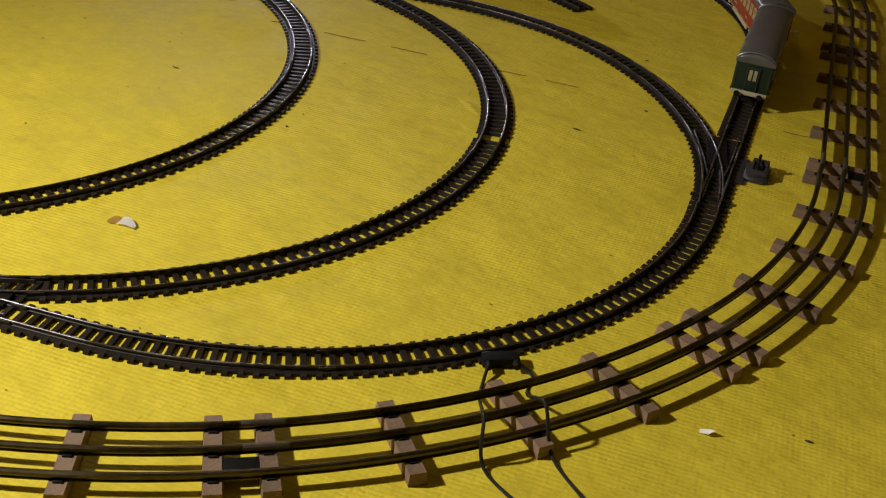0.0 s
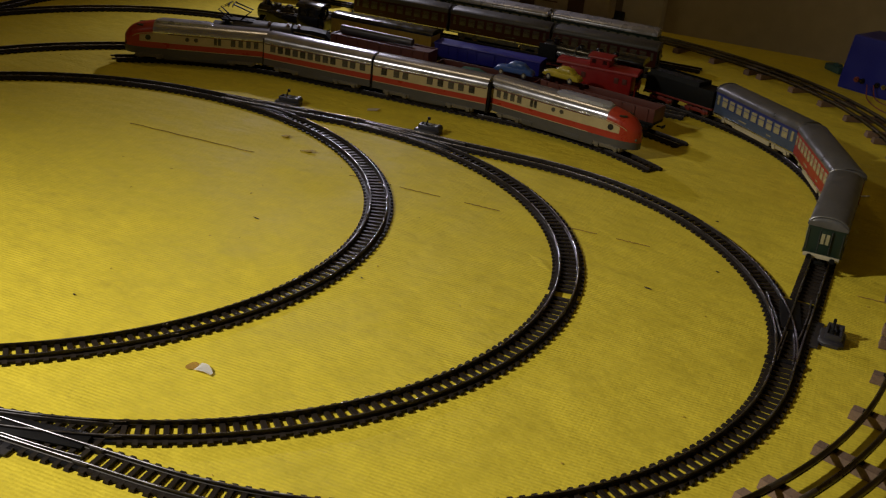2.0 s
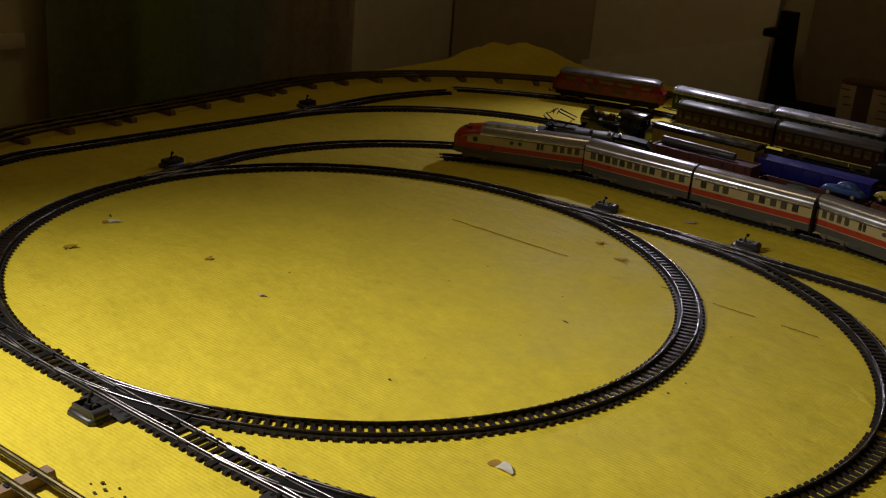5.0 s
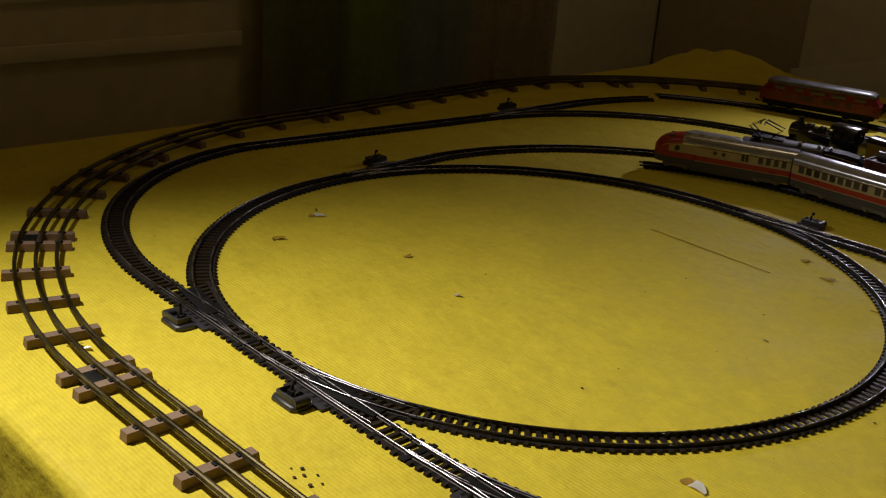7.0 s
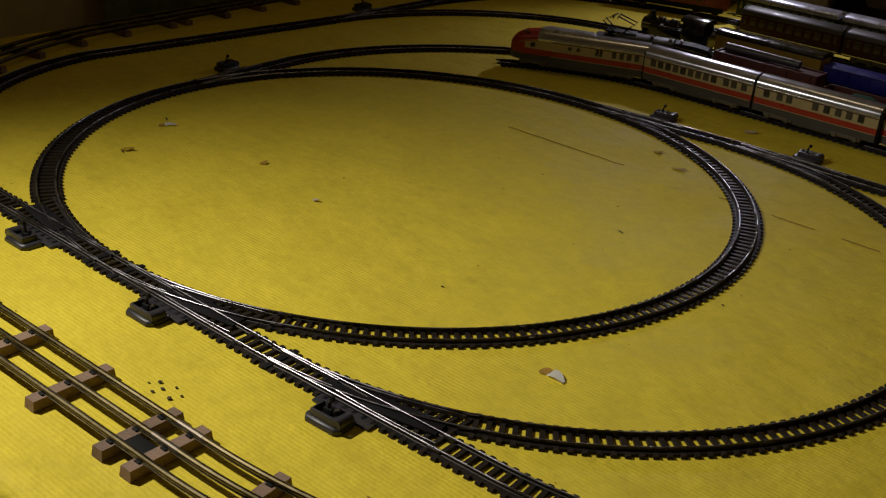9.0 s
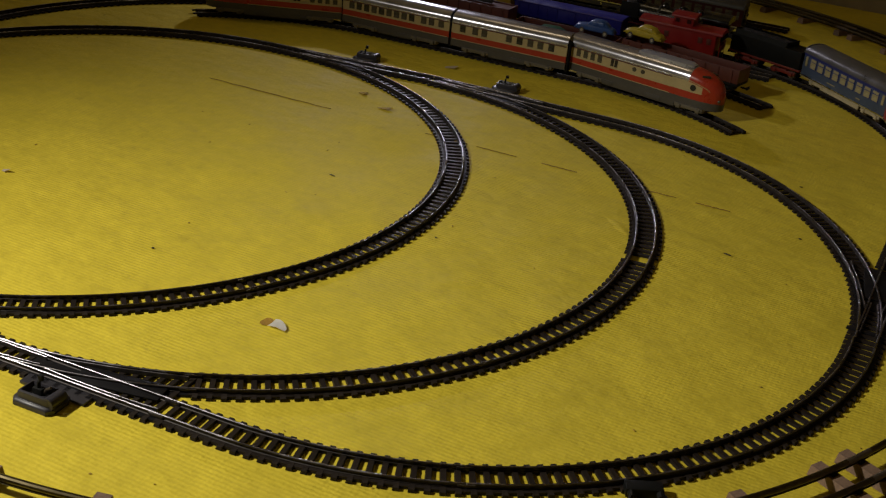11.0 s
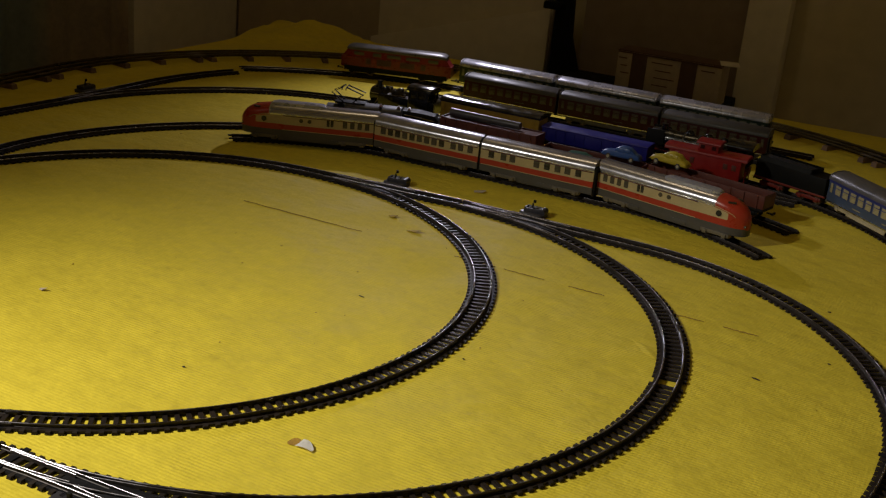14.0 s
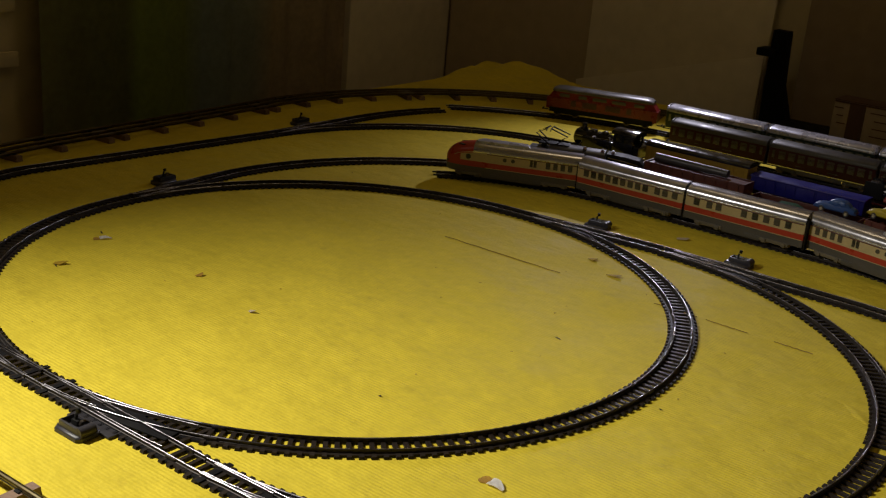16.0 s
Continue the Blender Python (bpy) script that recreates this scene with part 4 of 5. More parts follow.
def diesel_loco(label):
    t = thing("diesel_locomotive", Matrix(), label, "model locomotive")
    L, w = 0.208, 0.0365
    bm = bmesh.new()
    xs = ((-L / 2, 0.80), (-L / 2 + 0.006, 0.96), (-L / 2 + 0.016, 1), (L / 2 - 0.016, 1), (L / 2 - 0.006, 0.96), (L / 2, 0.80))
    loft(bm, [[Vector((x, -w / 2 * k, 0.0195)), Vector((x, -w / 2 * k, 0.0400)), Vector((x, w / 2 * k, 0.0400)), Vector((x, w / 2 * k, 0.0195))] for x, k in xs])
    part("body", bm, DIESELRED, t)
    bm = bmesh.new()
    xs = ((-L / 2 + 0.002, 0.80, 0), (-L / 2 + 0.010, 0.94, 0), (-L / 2 + 0.020, 0.97, 0), (L / 2 - 0.020, 0.97, 0), (L / 2 - 0.010, 0.94, 0), (L / 2 - 0.002, 0.80, 0))
    loft(bm, [[Vector((x + (0.010 if x < 0 else -0.010) * (z > 0.041) * (abs(x) > 0.09), y * w / 2 * k, z)) for y, z in ((-1, 0.0402), (-0.95, 0.0530), (0.95, 0.0530), (1, 0.0402))] for x, k, q in xs])
    part("upper_body", bm, DIESELRED, t)
    bm = bmesh.new()
    loft(bm, [roof_ring(x, w * k, 0.0535, 0.0085 * q) for x, k, q in ((-L / 2 + 0.010, 0.8, 0.5), (-L / 2 + 0.016, 0.96, 0.9), (-L / 2 + 0.024, 0.98, 1), (L / 2 - 0.024, 0.98, 1), (L / 2 - 0.016, 0.96, 0.9), (L / 2 - 0.010, 0.8, 0.5))])
    part("roof", bm, ROOF, t)
    for s in (-1, 1):
        for x, ww in ((-0.052, 0.009), (-0.022, 0.027), (0.022, 0.027), (0.052, 0.009)):
            bm = bmesh.new()
            box(bm, (x, s * (w / 2 + 0.0002), 0.0335), (ww, 0.0008, 0.0105), 0.0003)
            for k in range(4):
                box(bm, (x, s * (w / 2 + 0.0007), 0.0298 + 0.0025 * k), (ww - 0.001, 0.0006, 0.0010))
            part("grille", bm, GRILLE, t)
        for x, ww in ((-0.070, 0.022), (-0.032, 0.030), (0.004, 0.030), (0.036, 0.018), (0.070, 0.022)):
            ob = part("side_window", pane(ww * 0.86, 0.0060, GREYTUBE), None, t)
            ob.location = (x, s * (w / 2 * 0.965 + 0.0002), 0.0466)
    bm = bmesh.new()
    box(bm, (0, 0, 0.0185), (L - 0.014, w + 0.0008, 0.0090), 0.001)
    part("frame", bm, MATTBLACK, t)
    for k in (-1, 1):
        bogie(t, k * 0.066, 0.034, 0.0060, MATTBLACK)
        coupler(t, k * L / 2, k)
    return t


def electric_loco(label):
    """Low engine of 0.176 m: long frame, two grey rounded bonnets, a half-raised pantograph over the rear. Front is +x."""
    t = thing("electric_locomotive", Matrix(), label, "model locomotive")
    w = 0.0350
    bm = bmesh.new()
    box(bm, (0, 0, 0.0190), (0.172, w - 0.002, 0.0080), 0.001)
    part("frame", bm, MATTBLACK, t)
    for x, size, top in ((-0.073, 0.028, 0.0330), (-0.030, 0.054, 0.0390), (0.014, 0.032, 0.0385)):
        bm = bmesh.new()
        loft(bm, [roof_ring(x + size / 2 * k, w * 0.94, top, 0.0075 * q) for k, q in ((-1, 0.5), (-0.9, 1), (0.9, 1), (1, 0.5))])
        box(bm, (x, 0, (top + 0.022) / 2), (size, w * 0.93, top - 0.021), 0.0008)
        body = part("bonnet", bm, GREYTUBE, t, "grey rounded bonnet")
        for s in (-1, 1):
            bm = bmesh.new()
            for k in range(5):
                box(bm, (x + (k - 2) * size * 0.15, s * (w * 0.47), (top + 0.024) / 2), (size * 0.09, 0.0008, top - 0.028))
            part("louvre", bm, MATTBLACK, body)
    bm = bmesh.new()
    loft(bm, [[Vector((x, y * w / 2 * q, z)) for y, z in ((-1, 0.022), (-1, h * 0.85), (-0.7, h), (0.7, h), (1, h * 0.85), (1, 0.022))] for x, q, h in ((0.031, 0.96, 0.0440), (0.060, 0.96, 0.0430), (0.080, 0.9, 0.0400), (0.086, 0.75, 0.0330))])
    nose = part("front_bonnet", bm, MATTBLACK, t)
    for s in (-1, 1):
        bm = bmesh.new()
        cyl(bm, (0.084, s * 0.010, 0.0275), (0.0885, s * 0.010, 0.0275), 0.0026, 12)
        part("headlamp", bm, PANE, nose)
        bm = bmesh.new()
        tube(bm, [(0.034, s * 0.0178, 0.0400), (0.060, s * 0.0178, 0.0375), (0.080, s * 0.0166, 0.0340)], 0.0007, 6)
        part("handrail", bm, STEEL, nose)
    for x in (-0.003, 0.024, 0.040):
        bm = bmesh.new()
        cyl(bm, (x, -0.006, 0.0400), (x, -0.006, 0.0490), 0.0018, 10)
        cyl(bm, (x, -0.006, 0.0455), (x, -0.006, 0.0470), 0.0032, 10)
        part("insulator", bm, STEEL, t)
    x, z0, h = -0.074, 0.0465, 0.0225
    bm = bmesh.new()
    box(bm, (x + 0.024, 0, z0 - 0.001), (0.046, 0.0200, 0.0030), 0.0005)
    for k in (0.008, 0.040):
        box(bm, (x + k, 0, z0 - 0.006), (0.006, 0.016, 0.012), 0.0008)
    part("pantograph_base", bm, MATTBLACK, t)
    bm = bmesh.new()
    for s in (-1, 1):
        tube(bm, [(x + 0.014, s * 0.008, z0), (x - 0.004, s * 0.010, z0 + h * 0.62), (x + 0.012, s * 0.008, z0 + h)], 0.0012, 6)
        tube(bm, [(x + 0.028, s * 0.008, z0), (x + 0.044, s * 0.010, z0 + h * 0.60), (x + 0.018, s * 0.008, z0 + h)], 0.0012, 6)
    for k in (0.012, 0.018):
        tube(bm, [(x + k, -0.017, z0 + h - 0.002), (x + k, -0.010, z0 + h + 0.0005), (x + k, 0.010, z0 + h + 0.0005), (x + k, 0.017, z0 + h - 0.002)], 0.0009, 6)
    part("pantograph", bm, MATTBLACK, t)
    for k in (-1, 1):
        bogie(t, k * 0.052, 0.034, 0.0070, MATTBLACK)
        coupler(t, k * 0.086, k)
    return t


def tank_loco(label):
    """Small tank engine of 0.118 m: boiler between side tanks, chimney, domes, high cab at its rear. Front is -x."""
    t = thing("tank_locomotive", Matrix(), label, "model locomotive")
    r, zb = 0.0125, 0.0365
    bm = bmesh.new()
    prof = ((-0.060, 0.009), (-0.0585, 0.0118), (-0.056, 0.0132), (-0.036, 0.0132), (-0.0355, 0.0125), (0.016, 0.0125))
    loft(bm, [[Vector((x, q * math.cos(a), zb + q * math.sin(a))) for a in (2 * math.pi * k / 24 for k in range(24))] for x, q in prof])
    boiler = part("boiler", bm, GLOSSBLACK, t)
    for x in (-0.030, -0.016, 0.000):
        bm = bmesh.new()
        cyl(bm, (x - 0.0010, 0, zb), (x + 0.0010, 0, zb), r + 0.0005, 24)
        part("boiler_band", bm, GLOSSBLACK, boiler)
    for x, rr, h in ((-0.028, 0.0056, 0.0060), (-0.008, 0.0064, 0.0068)):
        bm = bmesh.new()
        loft(bm, [[Vector((x + q * rr * math.cos(a), q * rr * math.sin(a), zb + r - 0.003 + z)) for a in (2 * math.pi * k / 16 for k in range(16))] for q, z in ((1.15, 0), (1, 0.002), (0.95, h * 0.7), (0.6, h), (0.1, h + 0.0006))])
        part("dome", bm, GLOSSBLACK, boiler)
    bm = bmesh.new()
    cyl(bm, (-0.047, 0, zb + 0.011), (-0.047, 0, zb + 0.0215), 0.0046, 16, 0.0042)
    cyl(bm, (-0.047, 0, zb + 0.0205), (-0.047, 0, zb + 0.0225), 0.0052, 16)
    part("chimney", bm, GLOSSBLACK, boiler)
    for s in (-1, 1):
        bm = bmesh.new()
        box(bm, (-0.012, s * 0.0150, 0.0335), (0.054, 0.0062, 0.0170), 0.0010)
        tank = part("side_tank", bm, GLOSSBLACK, t)
        bm = bmesh.new()
        cyl(bm, (-0.020, s * 0.0150, 0.0418), (-0.020, s * 0.0150, 0.0436), 0.0026, 12)
        part("filler_cap", bm, STEEL, tank)
        bm = bmesh.new()
        tube(bm, [(-0.056, s * 0.0136, zb + 0.004), (-0.036, s * 0.0138, zb + 0.004), (0.014, s * 0.0131, zb + 0.0075)], 0.0006, 6)
        part("handrail", bm, STEEL, boiler)
        bm = bmesh.new()
        tube(bm, [(-0.040, s * 0.013, zb + 0.001), (-0.041, s * 0.016, 0.0300), (-0.046, s * 0.016, 0.0230)], 0.0012, 6)
        part("steam_pipe", bm, STEEL, boiler)
        bm = bmesh.new()
        cyl(bm, (-0.052, s * 0.0145, 0.0180), (-0.036, s * 0.0145, 0.0180), 0.0052, 16)
        part("cylinder", bm, GLOSSBLACK, t)
        for x in (-0.024, 0.000, 0.024):
            bm = bmesh.new()
            cyl(bm, (x, s * 0.0076, ZR + 0.0095), (x, s * 0.0100, ZR + 0.0095), 0.0095, 20)
            cyl(bm, (x, s * 0.0098, ZR + 0.0095), (x, s * 0.0112, ZR + 0.0095), 0.0030, 10)
            part("driving_wheel", bm, WHEELBROWN, t)
        bm = bmesh.new()
        box(bm, (0.000, s * 0.0124, ZR + 0.0075), (0.056, 0.0012, 0.0022), 0.0004)
        part("coupling_rod", bm, STEEL, t)
        bm = bmesh.new()
        cyl(bm, (-0.060, s * 0.0105, 0.0200), (-0.0645, s * 0.0105, 0.0200), 0.0030, 12)
        part("buffer", bm, MATTBLACK, t)
    bm = bmesh.new()
    box(bm, (0, 0, 0.0240), (0.120, 0.0350, 0.0030), 0.0006)
    box(bm, (0, 0, 0.0180), (0.104, 0.0130, 0.0100), 0.0008)
    part("frame", bm, MATTBLACK, t)
    w = 0.0355
    bm = bmesh.new()
    box(bm, (0.0330, 0, 0.0355), (0.036, w, 0.0200), 0.0012)
    box(bm, (0.0170, 0, 0.0510), (0.0014, w - 0.001, 0.0130))
    for k in (-1, 1):
        for x in (0.0185, 0.0330, 0.0490):
            box(bm, (x, k * (w / 2 - 0.0008), 0.0510), (0.0040, 0.0014, 0.0130))
    cab = part("cab", bm, GLOSSBLACK, t)
    for s in (-1, 1):
        for x in (0.0257, 0.0410):
            ob = part("cab_window", pane(0.0108, 0.0120, DARKPANE), None, cab)
            ob.location = (x, s * (w / 2 - 0.0010), 0.0510)
    # added steel studs along the boiler top, there for its glints
    rnd = random.Random(5)
    for k in range(12):
        x, y = -0.052 + 0.0052 * k, rnd.uniform(-0.012, 0.004)
        z = zb + math.sqrt(max(r * r - y * y, 0.0)) - 0.001
        bm = bmesh.new()
        cyl(bm, (x, y, z), (x, y, z + 0.0040), 0.0011, 8)
        cyl(bm, (x - 0.002, y, z + 0.0036), (x + 0.002, y, z + 0.0036), 0.0010, 8)
        part("glint_stud", bm, STEEL, boiler)
    bm = bmesh.new()
    loft(bm, [roof_ring(x, (w + 0.002) * q, 0.0570, 0.0072 * q) for x, q in ((0.0120, 0.96), (0.0130, 1), (0.0540, 1), (0.0550, 0.96))])
    part("cab_roof", bm, GLOSSBLACK, cab)
    bm = bmesh.new()
    loft(bm, [[Vector((x, y, z)) for y, z in ((-0.015, 0.0250), (-0.015, h), (0.015, h), (0.015, 0.0250))] for x, h in ((0.0505, 0.0440), (0.0590, 0.0420), (0.0605, 0.0400))])
    part("bunker", bm, GLOSSBLACK, t)
    coupler(t, -0.060, -1)
    coupler(t, 0.060, 1)
    return t


def wagon_base(t, length, colour, axles=True):
    bm = bmesh.new()
    box(bm, (0, 0, ZR + 0.0125), (length, 0.0330, 0.0040), 0.0006)
    part("floor_frame", bm, colour, t)
    for k in (-1, 1):
        bogie(t, k * (length / 2 - 0.024), 0.020, 0.0054)
        coupler(t, k * length / 2, k)


def box_wagon(label, length, side, roof, low=0.0):
    t = thing("box_wagon", Matrix(), label, "model wagon", "goods wagons")
    wagon_base(t, length, MATTBLACK)
    bm = bmesh.new()
    box(bm, (0, 0, 0.0370 - low / 2), (length, 0.0345, 0.0290 - low), 0.0010)
    part("body", bm, side, t)
    bm = bmesh.new()
    loft(bm, [roof_ring(x, 0.0370, 0.0515 - low, 0.0065 if not low else 0.0022) for x in (-length / 2 - 0.001, length / 2 + 0.001)])
    part("roof", bm, roof, t)
    for s in (-1, 1):
        for i in range(11):
            bm = bmesh.new()
            box(bm, (-length / 2 + length * (i + 0.5) / 11, s * 0.0175, 0.0370 - low / 2), (0.0012, 0.0010, 0.0270 - low))
            part("rib", bm, side, t)
        bm = bmesh.new()
        box(bm, (0, s * 0.0178, 0.0365 - low / 2), (0.026, 0.0012, 0.0260 - low), 0.0004)
        part("sliding_door", bm, side, t)
    return t


def open_wagon(label, length, side, height=0.016, name="open_wagon"):
    t = thing(name, Matrix(), label, "model wagon", "goods wagons")
    wagon_base(t, length, MATTBLACK)
    z = ZR + 0.0145
    bm = bmesh.new()
    box(bm, (0, 0, z + 0.0006), (length - 0.002, 0.0320, 0.0012))
    for s in (-1, 1):
        box(bm, (0, s * 0.0162, z + height / 2), (length, 0.0016, height), 0.0003)
        box(bm, (s * (length / 2 - 0.0008), 0, z + height / 2), (0.0016, 0.0320, height), 0.0003)
    part("body", bm, side, t)
    for s in (-1, 1):
        n = 9
        for i in range(n):
            bm = bmesh.new()
            box(bm, (-length / 2 + length * (i + 0.5) / n, s * 0.0176, z + height / 2 - 0.0006), (0.0016, 0.0014, height - 0.001))
            part("stanchion", bm, side, t)
    return t


def toy_car(label, colour):
    """A rounded old saloon of one plastic, with humped cabin and bulging wings. Front is +x."""
    t = thing("toy_car", Matrix(), label, "toy car", "toy cars on the wagons")
    w = 0.0205

    def ring(x, half, low, high):
        return [Vector((x, half * math.copysign(abs(math.cos(a)) ** 0.55, math.cos(a)), (low + high) / 2 + (high - low) / 2 * math.copysign(abs(math.sin(a)) ** 0.7, math.sin(a)))) for a in (2 * math.pi * k / 16 for k in range(16))]

    bm = bmesh.new()
    loft(bm, [ring(x, w / 2 * q, 0.0030, h) for x, q, h in ((-0.0310, 0.62, 0.0080), (-0.0295, 0.84, 0.0098), (-0.0240, 0.97, 0.0118), (-0.0150, 1.0, 0.0126), (0.0, 1.0, 0.0126), (0.0120, 1.0, 0.0124), (0.0220, 0.95, 0.0114), (0.0285, 0.84, 0.0098), (0.0305, 0.60, 0.0076))])
    part("body", bm, colour, t)
    bm = bmesh.new()
    loft(bm, [ring(x, w / 2 * q, 0.0085, h) for x, q, h in ((-0.0230, 0.66, 0.0118), (-0.0190, 0.76, 0.0152), (-0.0130, 0.80, 0.0182), (-0.0050, 0.82, 0.0194), (0.0030, 0.80, 0.0188), (0.0085, 0.74, 0.0158), (0.0120, 0.66, 0.0120))])
    cabin = part("cabin", bm, colour, t)
    for s in (-1, 1):
        for x, ww in ((-0.0110, 0.0075), (-0.0010, 0.0080)):
            ob = part("window", pane(ww, 0.0042, colour), None, cabin)
            ob.location, ob.rotation_euler = (x, s * w * 0.405, 0.0150), (s * 0.22, 0, 0)
        for x in (-0.0185, 0.0185):
            bm = bmesh.new()
            cyl(bm, (x, s * (w / 2 - 0.003), 0.0040), (x, s * (w / 2 + 0.0004), 0.0040), 0.0040, 16)
            wheel = part("wheel", bm, GREYTUBE, t)
            bm = bmesh.new()
            cyl(bm, (x, s * (w / 2), 0.0040), (x, s * (w / 2 + 0.0009), 0.0040), 0.0021, 12)
            part("hubcap", bm, SKIRT, wheel)
    for x in (-0.0312, 0.0308):
        bm = bmesh.new()
        box(bm, (x, 0, 0.0056), (0.0014, w * 0.82, 0.0018), 0.0005)
        part("bumper", bm, colour, t)
    return t


def caboose(label):
    t = thing("caboose", Matrix(), label, "model wagon", "goods wagons")
    L = 0.118
    wagon_base(t, L, MATTBLACK)
    bm = bmesh.new()
    box(bm, (0, 0, 0.0355), (L - 0.016, 0.0330, 0.0290), 0.0008)
    body = part("body", bm, RED, t)
    bm = bmesh.new()
    loft(bm, [roof_ring(x, 0.0365, 0.0500, 0.0055) for x in (-L / 2, L / 2)])
    part("roof", bm, RED, t)
    bm = bmesh.new()
    box(bm, (0.002, 0, 0.0590), (0.028, 0.0300, 0.0130), 0.0008)
    cup = part("cupola", bm, RED, t)
    bm = bmesh.new()
    loft(bm, [roof_ring(x, 0.0340, 0.0655, 0.0030) for x in (-0.015, 0.019)])
    part("cupola_roof", bm, RED, cup)
    for s in (-1, 1):
        for x in (-0.035, -0.018, 0.030, 0.042):
            ob = part("window", pane(0.0065, 0.0080, BROWN), None, body)
            ob.location = (x, s * 0.0167, 0.0385)
        bm = bmesh.new()
        for x in (-0.006, 0.010):
            box(bm, (x, s * 0.0151, 0.0600), (0.0060, 0.0010, 0.0055))
        part("cupola_pane", bm, WINE, cup)
        bm = bmesh.new()
        for k in (-1, 1):
            tube(bm, [(s * (L / 2 - 0.001), k * 0.015, 0.0200), (s * (L / 2 - 0.001), k * 0.015, 0.0340)], 0.0006, 5)
        tube(bm, [(s * (L / 2 - 0.001), -0.015, 0.0340), (s * (L / 2 - 0.001), 0.015, 0.0340)], 0.0006, 5)
        part("platform_rail", bm, RED, t)
    return t


# train on the outer loop
TAIL = 0.788
put(coach("green model coach with silver roof, cream underframe, last of train", COACHGREEN, group="coaches of the running train"), LOOP, TAIL + 0.086, flip=False)
put(coach("red model coach with silver roof and cream underframe", COACHRED, group="coaches of the running train"), LOOP, TAIL + 0.086 + 0.177)
put(coach("slate blue model coach with deep blue band and silver roof", COACHBLUE, band=BAND, rim=BAND, group="coaches of the running train"), LOOP, TAIL + 0.086 + 0.354)
put(tender("black tender with coal load and red underframe"), LOOP, TAIL + 0.086 + 0.354 + 0.150, 0.030)
put(steam_loco("black express steam locomotive with red wheels and smoke deflectors"), LOOP, TAIL + 0.086 + 0.354 + 0.150 + 0.138, 0.045)

# streamlined diesel set: seams counted along its siding from where the straight begins
SEAM = S1.pieces[1][0]
MID = T3s.pieces[4][0] - 0.0206
put(set_car("silver-roofed set coach in cream, red and grey", 0.1622, False), S1, SEAM + 0.031, 0.05)
put(set_car("silver-roofed set coach in cream, red and grey", 0.1622, False, 1), S1, SEAM + 0.197, 0.05)
put(set_car("streamlined power car, cream, red and grey, round red nose", 0.214, True), S1, SEAM + 0.387, 0.065)
put(set_car("streamlined power car, cream, red and grey, round red nose", 0.198, True), S1, SEAM - 0.152, 0.065, flip=True)

# siding behind the set
put(electric_loco("low electric locomotive with grey bonnets and raised pantograph"), T3s, MID - 0.108, 0.055)
put(tank_loco("small glossy black tank locomotive with high cab"), S3, 0.102, 0.030)
red_flat = put(open_wagon("long low rust-red wagon loaded with a grey tube", 0.156, BROWN, 0.025, "tube_wagon"), T3s, MID + 0.066, 0.05)
bm = bmesh.new()
box(bm, (0, 0, ZR + 0.0265), (0.150, 0.0300, 0.0220), 0.001)
part("load", bm, BROWN, red_flat)
bm = bmesh.new()
cyl(bm, (-0.060, 0, 0), (0.054, 0, 0), 0.0064, 20, 0.0056)
single("tube", bm, GREYTUBE, "grey tube lying on a red wagon", "tube", m=red_flat.matrix_basis @ Matrix.Translation((-0.010, 0.002, ZR + 0.0375 + 0.0065)))
low = put(open_wagon("low rust-brown wagon carrying a blue toy car", 0.150, BROWN, 0.012), T3s, MID + 0.228, 0.05)
gon = put(open_wagon("rust-brown gondola wagon at the end of its siding", 0.172, BROWN, 0.018), T3s, MID + 0.400, 0.05)
bm = bmesh.new()
loft(bm, [[Vector((x, y * q, z)) for y, z in ((-0.011, 0), (-0.010, h), (0.010, h), (0.011, 0))] for x, q, h in ((-0.020, 0.8, 0.004), (-0.016, 1, 0.008), (0.006, 1, 0.009), (0.020, 0.7, 0.005))])
single("toy_hood", bm, TOYGREEN, "small dark green plastic piece in a brown wagon", "toy part", m=low.matrix_basis @ Matrix.Translation((-0.022, 0, ZR + 0.0158)))
c1 = toy_car("light blue plastic toy car on a wagon", CARBLUE)
c1.matrix_basis = low.matrix_basis @ Matrix.Translation((0.040, 0, ZR + 0.0158 + 0.012)) @ Matrix.Rotation(math.pi, 4, "Z") @ Matrix.Diagonal((0.90, 0.95, 1.05, 1))
c2 = toy_car("lemon yellow plastic toy car on a wagon", CARYELLOW)
c2.matrix_basis = gon.matrix_basis @ Matrix.Translation((-0.063, 0, ZR + 0.0158 + 0.018)) @ Matrix.Rotation(math.pi, 4, "Z") @ Matrix.Diagonal((0.90, 0.95, 1.05, 1))
put(box_wagon("ochre yellow box wagon with a black roof", 0.166, YELLOW, GLOSSBLACK), S3, 0.259, 0.05)
put(box_wagon("low ultramarine blue covered wagon with flat top", 0.164, BLUE, BLUE, 0.009), S3, 0.430, 0.05)
put(caboose("bright red plastic caboose with roof cupola"), S3, 0.595, 0.03)
# sidings behind the loop
for i in range(3):
    put(coach("wine red model coach with grey roof on a siding", WINE, 0.172, roof=DULLROOF, skirt=GREYTUBE, glass=SETPANE, group="wine red coaches", top=0.0575), S4, 0.146 + 0.176 * i, 0.05)
STRAIGHT = FAR.pieces[1][0]
put(diesel_loco("dark red diesel locomotive with grey roof and grey windows"), FAR, STRAIGHT - 0.168, 0.055, flip=True)
for i in range(3):
    put(coach("dark green model coach with bright silver roof on a siding", DARKGREEN, 0.182, roof=LITROOF, skirt=MATTBLACK, glass=GREYPANE, group="dark green coaches"), FAR, STRAIGHT + 0.0495 + 0.189 * i, 0.05)

